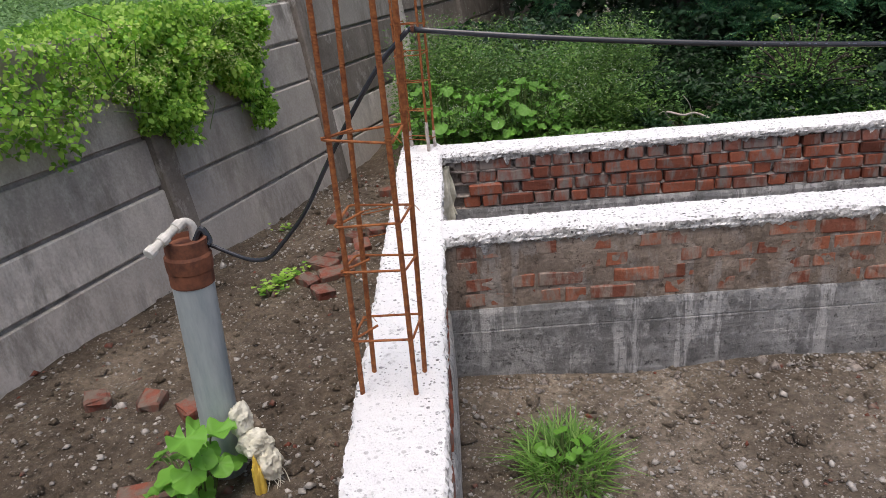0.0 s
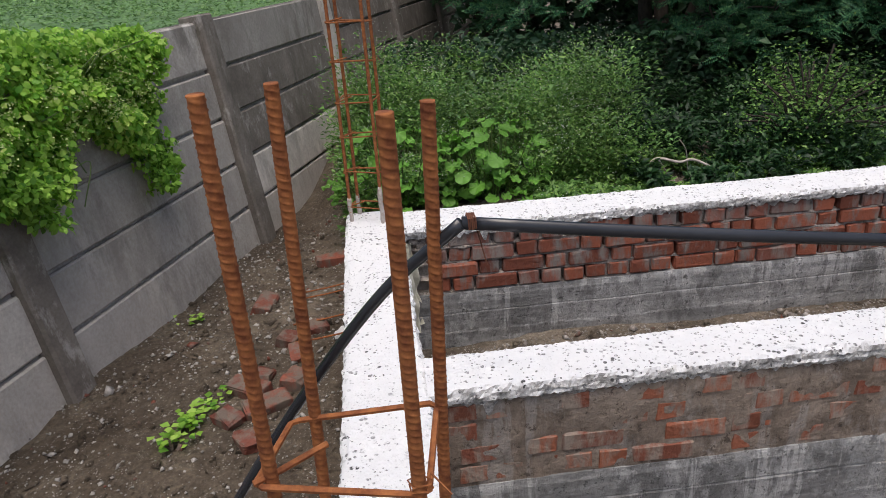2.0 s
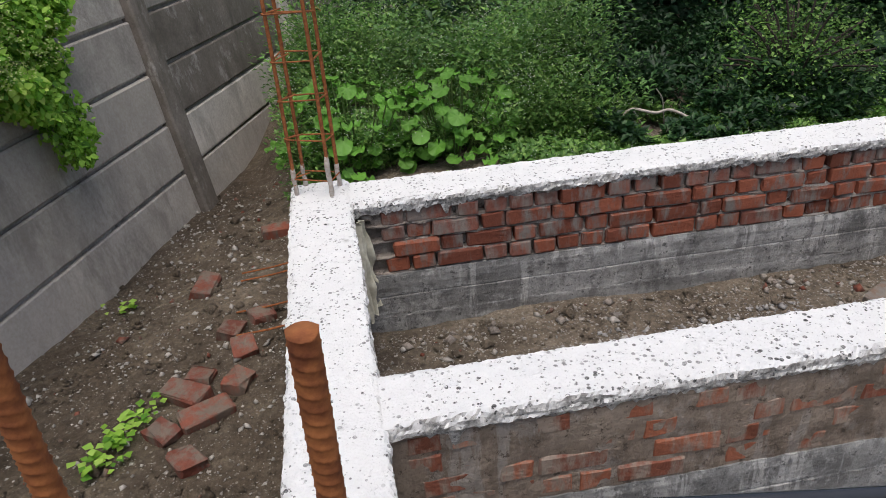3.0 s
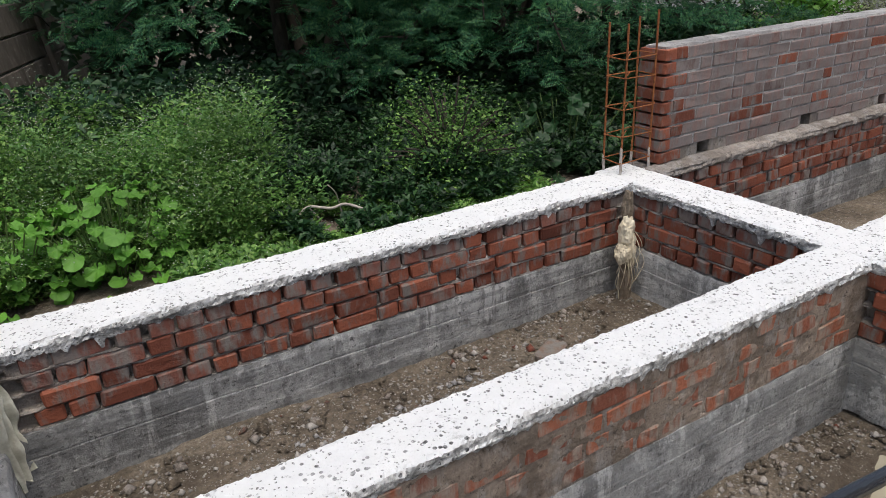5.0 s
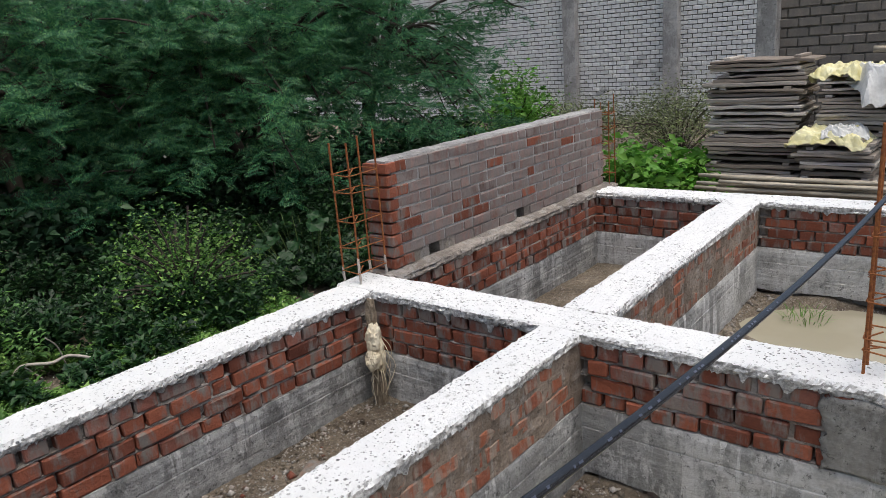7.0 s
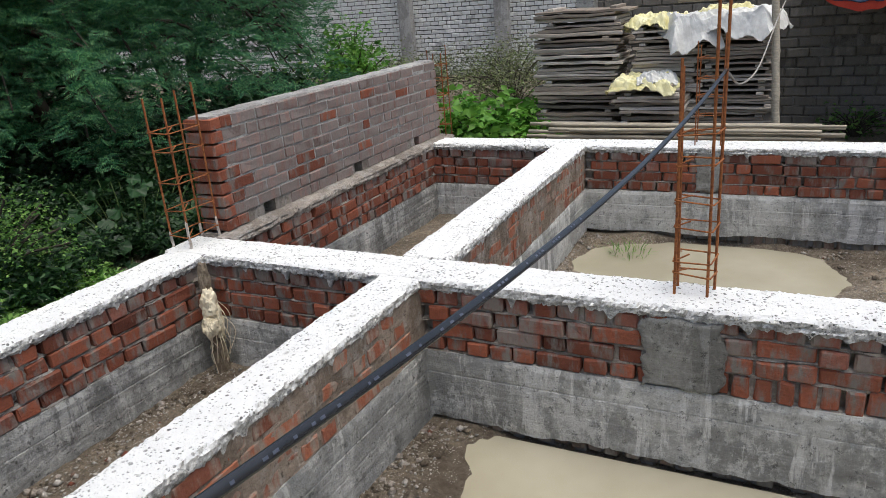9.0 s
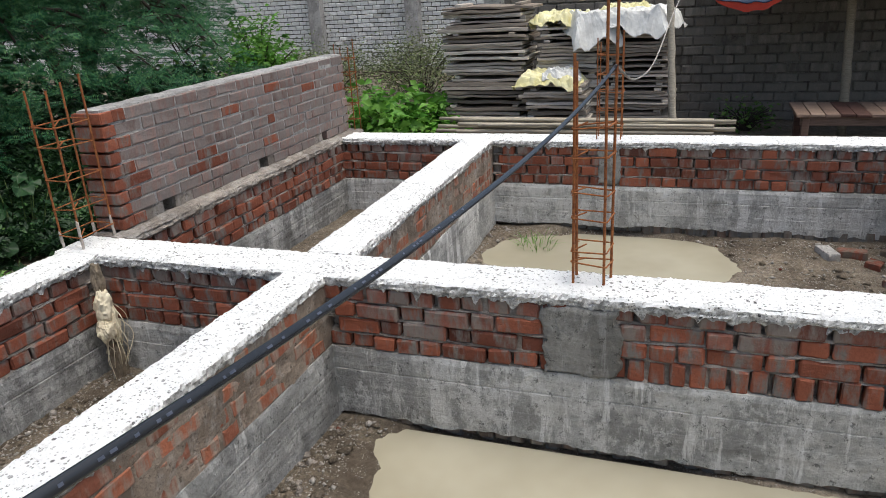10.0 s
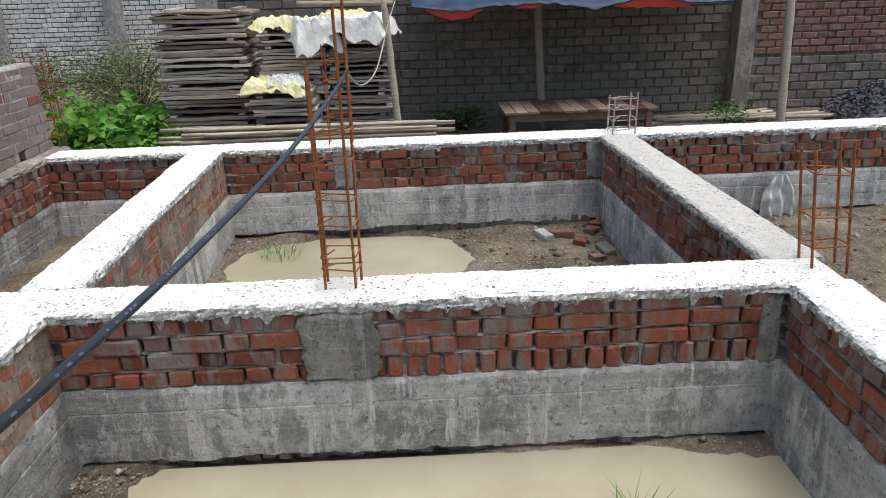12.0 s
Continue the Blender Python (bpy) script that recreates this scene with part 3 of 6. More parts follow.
def lay_faces(wall, at, h, left, right, nz, length):
    rng = random.Random(wall.name)
    for sgn, runs in ((1, left), (-1, right)):
        for u0, u1, style in runs:
            smear = style == "smear"
            us = np.arange(u0 - 0.1, u1 + 0.1, 0.021)
            beds = [BED, 0.612, 0.7, 0.787, 0.872] if style == "edge" else [BED + COURSE * i for i in range(5)]
            steps = (-0.011, -0.006, 0.0, 0.006, 0.011, 0.04)
            zs = [b + o for b in beds for o in steps][:-1]
            amp = 0.008 if smear else 0.013

            def joint(u, z, o):
                # bed joints are filled, upright joints stand open and deep
                if smear:
                    return -0.001
                return -0.011 + 0.012 * nz(u, z * 9, 8, 11) if abs(o) < 0.009 else (-0.05 if nz(u, z, 6, 3.1) < 0.16 else -0.02)

            v = [at(u, sgn * (h + joint(u, z, steps[i % 6]) + amp * nz(u, z * 1.4, sgn, 5) + 0.7 * amp * nz(u, z, 3, 23)), z) for i, z in enumerate(zs) for u in us]
            m = len(us)
            f = [(r * m + c, r * m + c + 1, (r + 1) * m + c + 1, (r + 1) * m + c) for r in range(len(zs) - 1) for c in range(m - 1)]
            mesh_part("mortar_joint", v, f, MORTAR_DUST if smear else MORTAR, wall)
            for row in range(4):
                z = 0.612 + 0.0875 * (row - 0.5) if style == "edge" and row else BED + COURSE * (row + 0.5)
                u = u0 + rng.uniform(0.0, 0.06)
                last = "header" if row % 2 else "stretcher"
                edge_row = style == "edge" and row == 0
                while u < u1 - 0.06:
                    turn_up = rng.random()
                    if edge_row:
                        kind = "edge"
                    elif row in (0, 3):
                        kind = "header" if turn_up < 0.85 else "stretcher"
                    else:
                        kind = ("stretcher" if last == "header" else "header") if turn_up < 0.75 else rng.choice(("header", "stretcher"))
                    last = kind
                    w = {"edge": 0.072, "header": 0.11, "stretcher": 0.225}[kind]
                    if u + w > u1 + 0.02:
                        kind, w = "header", 0.11
                    gap = rng.uniform(0.01, 0.018) if edge_row else rng.uniform(0.009, 0.03 if row == 3 else 0.019)
                    chance = 0.75 if row == 3 else 0.18 if row == 2 else 0.06
                    mat = BRICK_SMEAR if smear else BRICK_GREY if rng.random() < chance else BRICK_RED
                    ob = new("brick", rng.choice(brick_mesh(kind, mat)))
                    ob.parent = wall
                    off = rng.uniform(-0.007, 0.005) if smear else rng.uniform(-0.009, 0.008)
                    turn = math.atan2(at(1, 0, 0).y - at(0, 0, 0).y, at(1, 0, 0).x - at(0, 0, 0).x)
                    rz = turn + rng.uniform(-0.045, 0.045) + (math.pi if rng.random() < 0.5 else 0)
                    p = at(u + w / 2, sgn * (h - 0.05 + off), z + (0.0125 if edge_row else 0) + rng.uniform(-0.004, 0.004))
                    ob.matrix_basis = Matrix.Translation(p) @ Matrix.Rotation(rz, 4, "Z") @ Matrix.Rotation(rng.uniform(-0.014, 0.014), 4, "Y")
                    u += w + gap


def footing(wall, x, y0, y1, z, rng):
    """A course of muddy bricks that shows under the plinth."""
    y = y0
    while y < y1:
        ob = new("brick", rng.choice(brick_mesh("edge", BRICK_MUD)))
        ob.parent = wall
        ob.matrix_basis = Matrix.Translation((x + 0.05 + rng.uniform(-0.012, 0.006), y, z + rng.uniform(-0.006, 0.006))) @ Matrix.Rotation(math.pi / 2 + rng.uniform(-0.05, 0.05), 4, "Z")
        y += 0.07 + rng.uniform(0.008, 0.03)


XL, XC = -0.139, 3.605
Y1 = 1.62
make_wall("wall_west", (XL, -6.2), (XL, 1.86), "low brick foundation wall with a white lime-washed top", right=((0.2, 6.1, "raw"),), left=((0.2, 7.9, "raw"),), lift=-0.003, thick=0.27)
make_wall("wall_north", (0.0, 1.67), (3.47, 1.587), "low red brick foundation wall on concrete, white top", right=((0.12, 3.42, "raw"),), thick=0.26)
make_wall("wall_north_east", (3.76, Y1), (7.1, Y1), "low brick foundation wall under a taller brick wall", right=((0.06, 2.9, "raw"),), screed=MORTAR, ragged=1.6)
make_wall("wall_middle", (0.0, 0.148), (3.47, 0.098), "brick foundation wall thinly smeared with mortar, white top", right=((0.03, 3.45, "smear"),), left=((0.05, 3.4, "raw"),), low=0.07, thick=0.225)
make_wall("wall_middle_east", (3.75, 0.097), (6.66, 0.13), "brick foundation wall smeared with mortar, white top", right=((0.02, 2.9, "smear"),), left=((0.05, 2.85, "raw"),), lift=0.001)
make_wall("wall_south", (0.0, -3.52), (3.47, -3.52), "low red brick foundation wall on concrete, white top", left=((0.05, 3.44, "raw"),))
make_wall("wall_south_east", (3.74, -3.55), (6.7, -3.455), "low red brick foundation wall on concrete, greyish top", left=((0.04, 2.88, "raw"),), lift=0.002, screed=SCREED_GREY)
make_wall("wall_cross", (XC, -3.63), (XC, 1.75), "low red brick foundation wall with a cement patch, white top", left=((0.3, 2.25, "edge"), (2.25, 3.62, "raw"), (3.92, 5.08, "raw")), lift=0.003, low=0.115)
make_wall("wall_east", (6.94, -10.5), (6.785, 1.76), "low red brick foundation wall on concrete, white top", left=((1.2, 6.85, "raw"), (7.15, 10.48, "raw"), (10.8, 12.1, "raw")), lift=-0.002, low=0.14)

footing(bpy.data.objects["wall_cross"], 3.468, -3.2, -0.1, 0.125, random.Random(8))
footing(bpy.data.objects["wall_east"], 6.695, -3.2, -1.3, 0.125, random.Random(9))

# cement patch over the column foot in the cross wall
def patch(x, y, w, z0, z1, owner="wall_cross"):
    bm = bmesh.new()
    bmesh.ops.create_grid(bm, x_segments=22, y_segments=18, size=0.5)
    for v in bm.verts:
        u, k = v.co.x, v.co.y
        edge = 0.14 * noise.noise(Vector((u * 3, k * 3, 3))) + 0.06 * noise.noise(Vector((u * 14, k * 14, 1)))
        skirt = max(abs(u), abs(k)) > 0.49
        off = 0.03 if skirt else -0.006 + 0.004 * noise.noise(Vector((u * 6, k * 6, 0)))
        v.co = Vector((x + off, y + (u + edge * (abs(u) > 0.3)) * w, z0 + (k + 0.5 + edge * (abs(k) > 0.4) * 0.4) * (z1 - z0)))
    return part("cement_patch", bm, PATCH, bpy.data.objects[owner], "smooth grey cement patch", True)


patch(3.455, -1.31, 0.37, 0.48, 0.86)
patch(6.676, -1.05, 0.2, 0.5, 0.87, "wall_east")
patch(6.702, -3.27, 0.16, 0.5, 0.87, "wall_east")
patch(3.466, -3.31, 0.1, 0.3, 0.86)


def make_upper_wall():
    """The taller brick wall that stands on the north-east foundation wall."""
    x0, x1, yf, t = 3.825, 7.0, 1.562, 0.2
    wall = part("wall_boundary", box_bm((x1 - x0 - 0.12, t - 0.011, 0.63), 0.0), PLASTER)
    wall.location = ((x0 + x1) / 2, yf + t / 2, TOP + 0.415)
    tagged(wall, "half-built brick wall, dusty with mortar, three missing bricks", "wall", "", "structure")
    rng = random.Random(5)
    inv = Matrix.Translation(wall.location).inverted()
    holes = ((4.27, 0.95), (5.43, 0.95), (6.49, 0.95))

    spans = [x0 + 0.06] + [e for hx, _ in holes for e in (hx - 0.06, hx + 0.06)] + [x1 - 0.06]
    for a, b in zip(spans[::2], spans[1::2]):
        foot = part("foot_course", box_bm((b - a, t - 0.018, 0.1), 0.0), MORTAR, wall)
        foot.location = Vector(((a + b) / 2, yf + t / 2, TOP + 0.05)) - wall.location

    def lay(kind, mat, p, rz):
        ob = new("brick", rng.choice(brick_mesh(kind, mat)))
        ob.parent = wall
        ob.matrix_basis = inv @ Matrix.Translation(p) @ Matrix.Rotation(rz + rng.uniform(-0.012, 0.012), 4, "Z")

    for row in range(9):
        z = TOP + 0.014 + 0.0815 * (row + 0.5)
        lay("slim", BRICK_RED, (x0 + 0.045, yf + 0.1, z), math.pi / 2)
        u = x0 + 0.1 + (0.0 if row % 2 else 0.11)
        if row % 2 == 0:
            lay("slim_header", BRICK_RED, (x0 + 0.1 + 0.053, yf + 0.045, z), 0)
            u += 0.006
        while u < x1 - 0.1:
            kind = "slim_header" if (u + 0.22 > x1 or rng.random() < 0.16) else "slim"
            w = 0.222 if kind == "slim" else 0.106
            if not any(abs(u + w / 2 - hx) < 0.12 and row == 0 for hx, _ in holes):
                mat = BRICK_RED if rng.random() < 0.045 else BRICK_PINK
                lay(kind, mat, (u + w / 2, yf + 0.05 + rng.uniform(-0.003, 0.003), z), 0)
                lay(kind, BRICK_PINK, (u + w / 2, yf + 0.15, z), 0)
            u += w + rng.uniform(0.011, 0.016)
    us = np.arange(x0 + 0.02, x1 - 0.02, 0.03)
    verts, faces = sweep(lambda u, v, z: Vector((u, yf + v, z)), us, [(0.01, 1.63), (0.02, 1.655), (0.1, 1.66), (0.18, 1.655), (0.19, 1.63)],
                         lambda u, k: (0.004 * noise.noise(Vector((u * 9, k, 0))), 0.008 * noise.noise(Vector((u * 8, k, 5)))))
    bed = mesh_part("mortar_top", verts, faces, PLASTER, wall, "pale mortar left on top")
    bed.matrix_basis = inv
    us = np.arange(x0 - 0.1, x1, 0.025)
    verts, faces = sweep(lambda u, v, z: Vector((u, yf + v, z)), us, [(-0.075, 0.86), (-0.065, 0.89), (-0.03, 0.91), (0.012, 0.918), (0.012, 0.86)],
                         lambda u, k: (0.012 * noise.noise(Vector((u * 7, k, 0))), 0.016 * noise.noise(Vector((u * 9, k, 5)))))
    bed = mesh_part("mortar_ledge", verts, faces, MORTAR, wall, "rough mortar ledge")
    bed.matrix_basis = inv


make_upper_wall()

# ---- column cages ----
def ribbed_bar(length, r=0.008, fine=False):
    """A ribbed reinforcing bar standing on its origin."""
    seg, dz = (16, 0.0009) if fine else (9, 0.006)
    pitch, deep = (0.0088, 0.0014) if fine else (0.016, 0.0008)
    n = int(length / dz)
    verts, faces = [], []
    for i in range(n + 1):
        z = i * dz
        for j in range(seg):
            a = 2 * math.pi * j / seg
            w = ((z / pitch + (3 if fine else 1) * a / (2 * math.pi) + 0.12 * math.sin(2 * a)) % 1.0)
            rib = deep * max(0.0, 1 - abs(w - 0.5) / 0.17) * abs(math.sin(a)) ** 0.3
            rr = r + rib
            bend = 0.002 * math.sin(z * 2.6)
            verts.append((rr * math.cos(a) + bend, rr * math.sin(a), z))
    for i in range(n):
        for j in range(seg):
            k = (j + 1) % seg
            faces.append((i * seg + j, i * seg + k, (i + 1) * seg + k, (i + 1) * seg + j))
    faces.append(tuple(n * seg + j for j in range(seg)))
    return verts, faces


def stirrup(corners, z, r=0.004, rng=random):
    c = [Vector((x, y, z + rng.uniform(-0.012, 0.012))) for x, y in corners]
    mid = sum((p for p in c), Vector()) / 4
    pts = [p + (p - mid).normalized() * 0.011 for p in c]
    loop = []
    for i in range(4):
        a, b = pts[i], pts[(i + 1) % 4]
        loop += [a.lerp(b, t) for t in (0.05, 0.35, 0.65, 0.95)]
    v, f = tube(loop, r, 6, True)
    hook = [pts[0] + Vector((0, 0, 0.004)), pts[0].lerp(mid, 0.25) + Vector((0, 0, 0.008)), pts[0].lerp(mid, 0.75) + Vector((0, 0, 0.02))]
    v2, f2 = tube(hook, r, 6)
    return v + v2, f + [tuple(i + len(v) for i in q) for q in f2]


def cage(corners, tops, hoops, label, material=RUST, r=0.008, base=TOP, lean=(0.0, 0.0), hoop_mat=None, tie=True, ends=None, splash=0.0):
    """Four bars and their stirrups; corners go round, tops are heights of the bar ends."""
    x, y = sum(c[0] for c in corners) / len(corners), sum(c[1] for c in corners) / len(corners)
    ob = thing("rebar_cage", label, "rebar", (x, y, base), "column cages")
    rng = random.Random(int(abs(x * 100) + abs(y * 77)))
    local = [(a - x, b - y) for a, b in corners]
    for k, ((a, b), top) in enumerate(zip(local, tops)):
        v, f = ribbed_bar(top - base + 0.03, r, ends is not None)
        bar = mesh_part("bar", v, f, material, ob, "", True)
        ex, ey = ends[k] if ends else (x + a + rng.uniform(-0.008, 0.008), y + b + rng.uniform(-0.008, 0.008))
        tilt = Vector((0, 0, 1)).rotation_difference(Vector((ex - x - a, ey - y - b, top - base))).to_matrix().to_4x4()
        bar.matrix_basis = Matrix.Translation((a, b, -0.03)) @ tilt
        if splash:
            long = splash * rng.uniform(0.6, 1.2)
            v, f = tube([(0.002 * math.sin(q), 0.002 * math.cos(q * 2), 0.02 + long * q / 7) for q in range(8)], [r * rng.uniform(1.15, 1.6) for _ in range(7)] + [r * 1.02], 9)
            mesh_part("cement_splash", v, f, RUST_GREY, bar, "pale cement crust on the bar foot", True)
    for z in hoops:
        zz = z - base
        sx, sy = math.tan(lean[0]) * zz, -math.tan(lean[1]) * zz
        v, f = stirrup([(a + sx, b + sy) for a, b in local], zz, 0.004, rng)
        mesh_part("stirrup", v, f, hoop_mat or material, ob)
        if tie:
            a, b = local[rng.randrange(len(local))]
            w = [Vector((a + sx + 0.014 * math.cos(q * 1.3), b + sy + 0.014 * math.sin(q * 1.3), zz - 0.006 + 0.0016 * q)) for q in range(11)]
            w.append(w[-1] + Vector((0.02, -0.015, -0.02)))
            v, f = tube(w, 0.0012, 4)
            mesh_part("tie_wire", v, f, hoop_mat or material, ob)
    return ob


cage(((-0.262, -1.235), (-0.092, -1.262), (-0.068, -1.135), (-0.236, -1.112)), (2.154, 2.133, 2.113, 2.138), (1.1, 1.322, 1.478, 1.715),
     "rusty ribbed steel column cage rising from the wall", r=0.0078, lean=(0.015, 0.066),
     ends=((-0.234, -1.308), (-0.079, -1.346), (-0.033, -1.216), (-0.188, -1.179)))
cage(((-0.25, 1.745), (-0.083, 1.68), (-0.04, 1.79), (-0.207, 1.85)), (2.6, 2.55, 2.6, 2.65), [0.98 + 0.19 * i for i in range(9)],
     "tall rusty column cage with close stirrups, its feet splashed with cement", r=0.0088, splash=0.2)
cage(((3.53, 1.6), (3.77, 1.59), (3.76, 1.73), (3.53, 1.75)), (1.82, 1.88, 1.84, 1.82), (0.98, 1.14, 1.32, 1.5, 1.62),
     "rusty column cage beside the brick wall end", r=0.0065, splash=0.16)
cage(((3.6, -1.25), (3.6, -1.39), (3.7, -1.41), (3.7, -1.25)), (1.94, 2.16, 2.2, 1.9), (1.0, 1.07, 1.22, 1.33, 1.5, 1.63),
     "slim rusty column cage holding up a hose", r=0.0065)
cage(((3.6, -3.55), (3.6, -3.72), (3.74, -3.74), (3.74, -3.56)), (1.48, 1.52, 1.5, 1.46), (1.0, 1.16, 1.36),
     "rusty square column cage at the wall junction", r=0.0065, lean=(0.0, -0.12),
     ends=((3.6, -3.48), (3.6, -3.65), (3.74, -3.67), (3.74, -3.49)))
cage(((6.72, -3.42), (6.72, -3.62), (6.9, -3.62), (6.9, -3.42)), (1.22, 1.26, 1.24, 1.22), (0.94, 1.02, 1.12, 1.2),
     "short cement-splashed column starter bars", RUST_GREY, 0.007)
cage(((6.76, -0.93), (6.76, -1.13), (6.88, -1.13), (6.88, -0.93)), (1.75, 1.8, 1.74, 1.7), (1.0, 1.15, 1.3, 1.45, 1.6),
     "thin rusty column cage on the far wall", r=0.005)
cage(((7.04, 1.53), (7.18, 1.53), (7.18, 1.68), (7.04, 1.68)), (1.72, 1.78, 1.7, 1.75), (1.0, 1.15, 1.3, 1.45, 1.6),
     "rusty column cage at the end of the brick wall", r=0.005)

# ---- hose ----
def ribbon(name, pts, width, thick, material, parent, label, up=(0, 0, 1), rolls=None):
    """A flat hose along pts, its broad side turned by rolls (degrees)."""
    pts = [Vector(p) for p in pts]
    verts, faces = [], []
    n = len(pts)
    for i, p in enumerate(pts):
        d = (pts[min(i + 1, n - 1)] - pts[max(i - 1, 0)]).normalized()
        s = d.cross(Vector(up)).normalized()
        s = Matrix.Rotation(radians(rolls(i / (n - 1)) if rolls else 0), 3, d) @ s
        q = d.cross(s)
        for a, b in ((1, 0), (0.8, 1), (0, 1.25), (-0.8, 1), (-1, 0), (-0.8, -1), (0, -1.25), (0.8, -1)):
            verts.append(p + s * a * width / 2 + q * b * thick / 2)
    for i in range(n - 1):
        for j in range(8):
            k = (j + 1) % 8
            faces.append((i * 8 + j, i * 8 + k, (i + 1) * 8 + k, (i + 1) * 8 + j))
    faces += [tuple(range(8))[::-1], tuple((n - 1) * 8 + j for j in range(8))]
    return mesh_part(name, verts, faces, material, parent, label, True)


KNOT = Vector((-0.006, -1.219, 1.976))
FAR_KNOT = Vector((3.69, -1.41, 1.875))
hose = thing("hose", "flat black water hose slung between two column cages", "hose")
DROP = ((0.0, 1.3), (0.09, 1.275), (0.19, 1.255), (0.27, 1.27), (0.34, 1.33), (0.45, 1.445), (0.55, 1.59), (0.65, 1.73), (0.77, 1.88))
ribbon("drop_length", smooth_path([(-0.797 + 0.905 * u, -0.847 - 0.4256 * u, z) for u, z in DROP] + [KNOT], 8),
       0.0145, 0.008, HOSE, hose, "", rolls=lambda t: 70 + 20 * t)
SPAN = [KNOT.lerp(FAR_KNOT, t) - Vector((0, 0, 0.115 * 4 * t * (1 - t))) for t in np.linspace(0, 1, 60)]
span = ribbon("span_length", SPAN, 0.0148, 0.0068, HOSE, hose, "", rolls=lambda t: 75 - 72 * t + 12 * math.sin(t * 9))
for t in np.linspace(0.24, 0.5, 70):
    # faint rows of unreadable print along the span
    if RNG.random() < 0.55:
        continue
    i = int(t * 59)
    p = SPAN[i].lerp(SPAN[i + 1], t * 59 - i)
    d = (SPAN[i + 1] - SPAN[i]).normalized()
    roll = 75 - 72 * t + 12 * math.sin(t * 9)
    s = Matrix.Rotation(radians(roll), 3, d) @ d.cross(Vector((0, 0, 1))).normalized()
    q = d.cross(s)
    if q.y > 0:
        q = -q
    w = 0.002 + 0.0035 * RNG.random()
    c = p + q * 0.0044
    v = [c + d * a * w + s * b * 0.0017 + q * e for e in (0, -0.003) for a, b in ((-1, -1), (1, -1), (1, 1), (-1, 1))]
    mesh_part("print_mark", v, [(0, 1, 2, 3), (7, 6, 5, 4), (0, 4, 5, 1), (1, 5, 6, 2), (2, 6, 7, 3), (3, 7, 4, 0)], INK, span, "faded white print")
for at_, wide in ((KNOT, 0.0098), (FAR_KNOT, 0.0098)):
    w = [at_ + Vector((0.006 + 0.00038 * k, wide * math.cos(k * 1.25) * (1 + 0.1 * math.sin(k * 2.1)), wide * math.sin(k * 1.25))) for k in range(26)]
    w.append(w[-1] + Vector((0.01, -0.012, -0.05)))
    v, f = tube(w, 0.0009, 5)
    mesh_part("binding_wire", v, f, RUST_DARK, hose, "rusty binding wire")
cable = thing("cable", "thin grey cable looped from cage to plank pile", "cable", FAR_KNOT)
v, f = tube(smooth_path([(0, 0, 0), (1.2, 0.02, -0.22), (2.6, 0.0, -0.28), (4.1, -0.05, -0.05), (4.9, -0.12, 0.16), (5.2, -0.15, 0.24)], 8), 0.006, 6)
mesh_part("cord", v, f, STONE, cable, "", True)

# ---- bore pipe ----
pipe = thing("bore_pipe", "grey plastic bore casing with rusty cap and elbow outlet", "pipe", (-0.892, -0.87, 0.44))
pipe.rotation_euler = (0, radians(2.6), 0)


def lathe(profile, seg=24):
    verts, faces = [], []
    for r, z in profile:
        for j in range(seg):
            a = 2 * math.pi * j / seg
            verts.append((r * math.cos(a), r * math.sin(a), z))
    for i in range(len(profile) - 1):
        for j in range(seg):
            k = (j + 1) % seg
            faces.append((i * seg + j, i * seg + k, (i + 1) * seg + k, (i + 1) * seg + j))
    faces += [tuple(range(seg))[::-1], tuple((len(profile) - 1) * seg + j for j in range(seg))]
    return verts, faces


v, f = lathe([(0.072, -0.25), (0.072, 0.1), (0.0705, 0.44), (0.072, 0.76), (0.073, 0.77)], 28)
mesh_part("casing", v, f, PIPE, pipe, "", True)
v, f = lathe([(0.0745, 0.725), (0.0755, 0.73), (0.0755, 0.775), (0.0784, 0.78), (0.0800, 0.805), (0.0800, 0.83), (0.0736, 0.84), (0.0720, 0.89), (0.0624, 0.893), (0.0576, 0.875)], 28)
mesh_part("cap", v, f, RUST_DARK, pipe, "rust-brown steel clamp cap")
v, f = tube(smooth_path([(0.02, 0.03, 0.86), (0.02, 0.032, 0.92), (0.0, 0.01, 0.945), (-0.025, -0.04, 0.93), (-0.068, -0.125, 0.895)], 7), 0.0155, 12)
elbow = mesh_part("elbow", v, f, PIPE_WHITE, pipe, "dirty white plastic elbow", True)
for k, t in enumerate((0.0, 0.55, 1.0)):
    p = Vector((-0.01, -0.012, 0.94)).lerp(Vector((-0.068, -0.125, 0.895)), t)
    d = Vector((-0.058, -0.113, -0.045)).normalized()
    v, f = tube([p - d * 0.016, p - d * 0.014, p + d * 0.014, p + d * 0.016], [0.016, 0.0205, 0.0205, 0.016], 12)
    mesh_part("coupling", v, f, PIPE_WHITE, elbow)
v, f = tube(smooth_path([(0.02, 0.02, 0.86), (0.05, 0.03, 0.91), (0.075, 0.02, 0.87), (0.07, 0.0, 0.86)], 6), 0.012, 8)
mesh_part("hose_stub", v, f, HOSE, pipe)


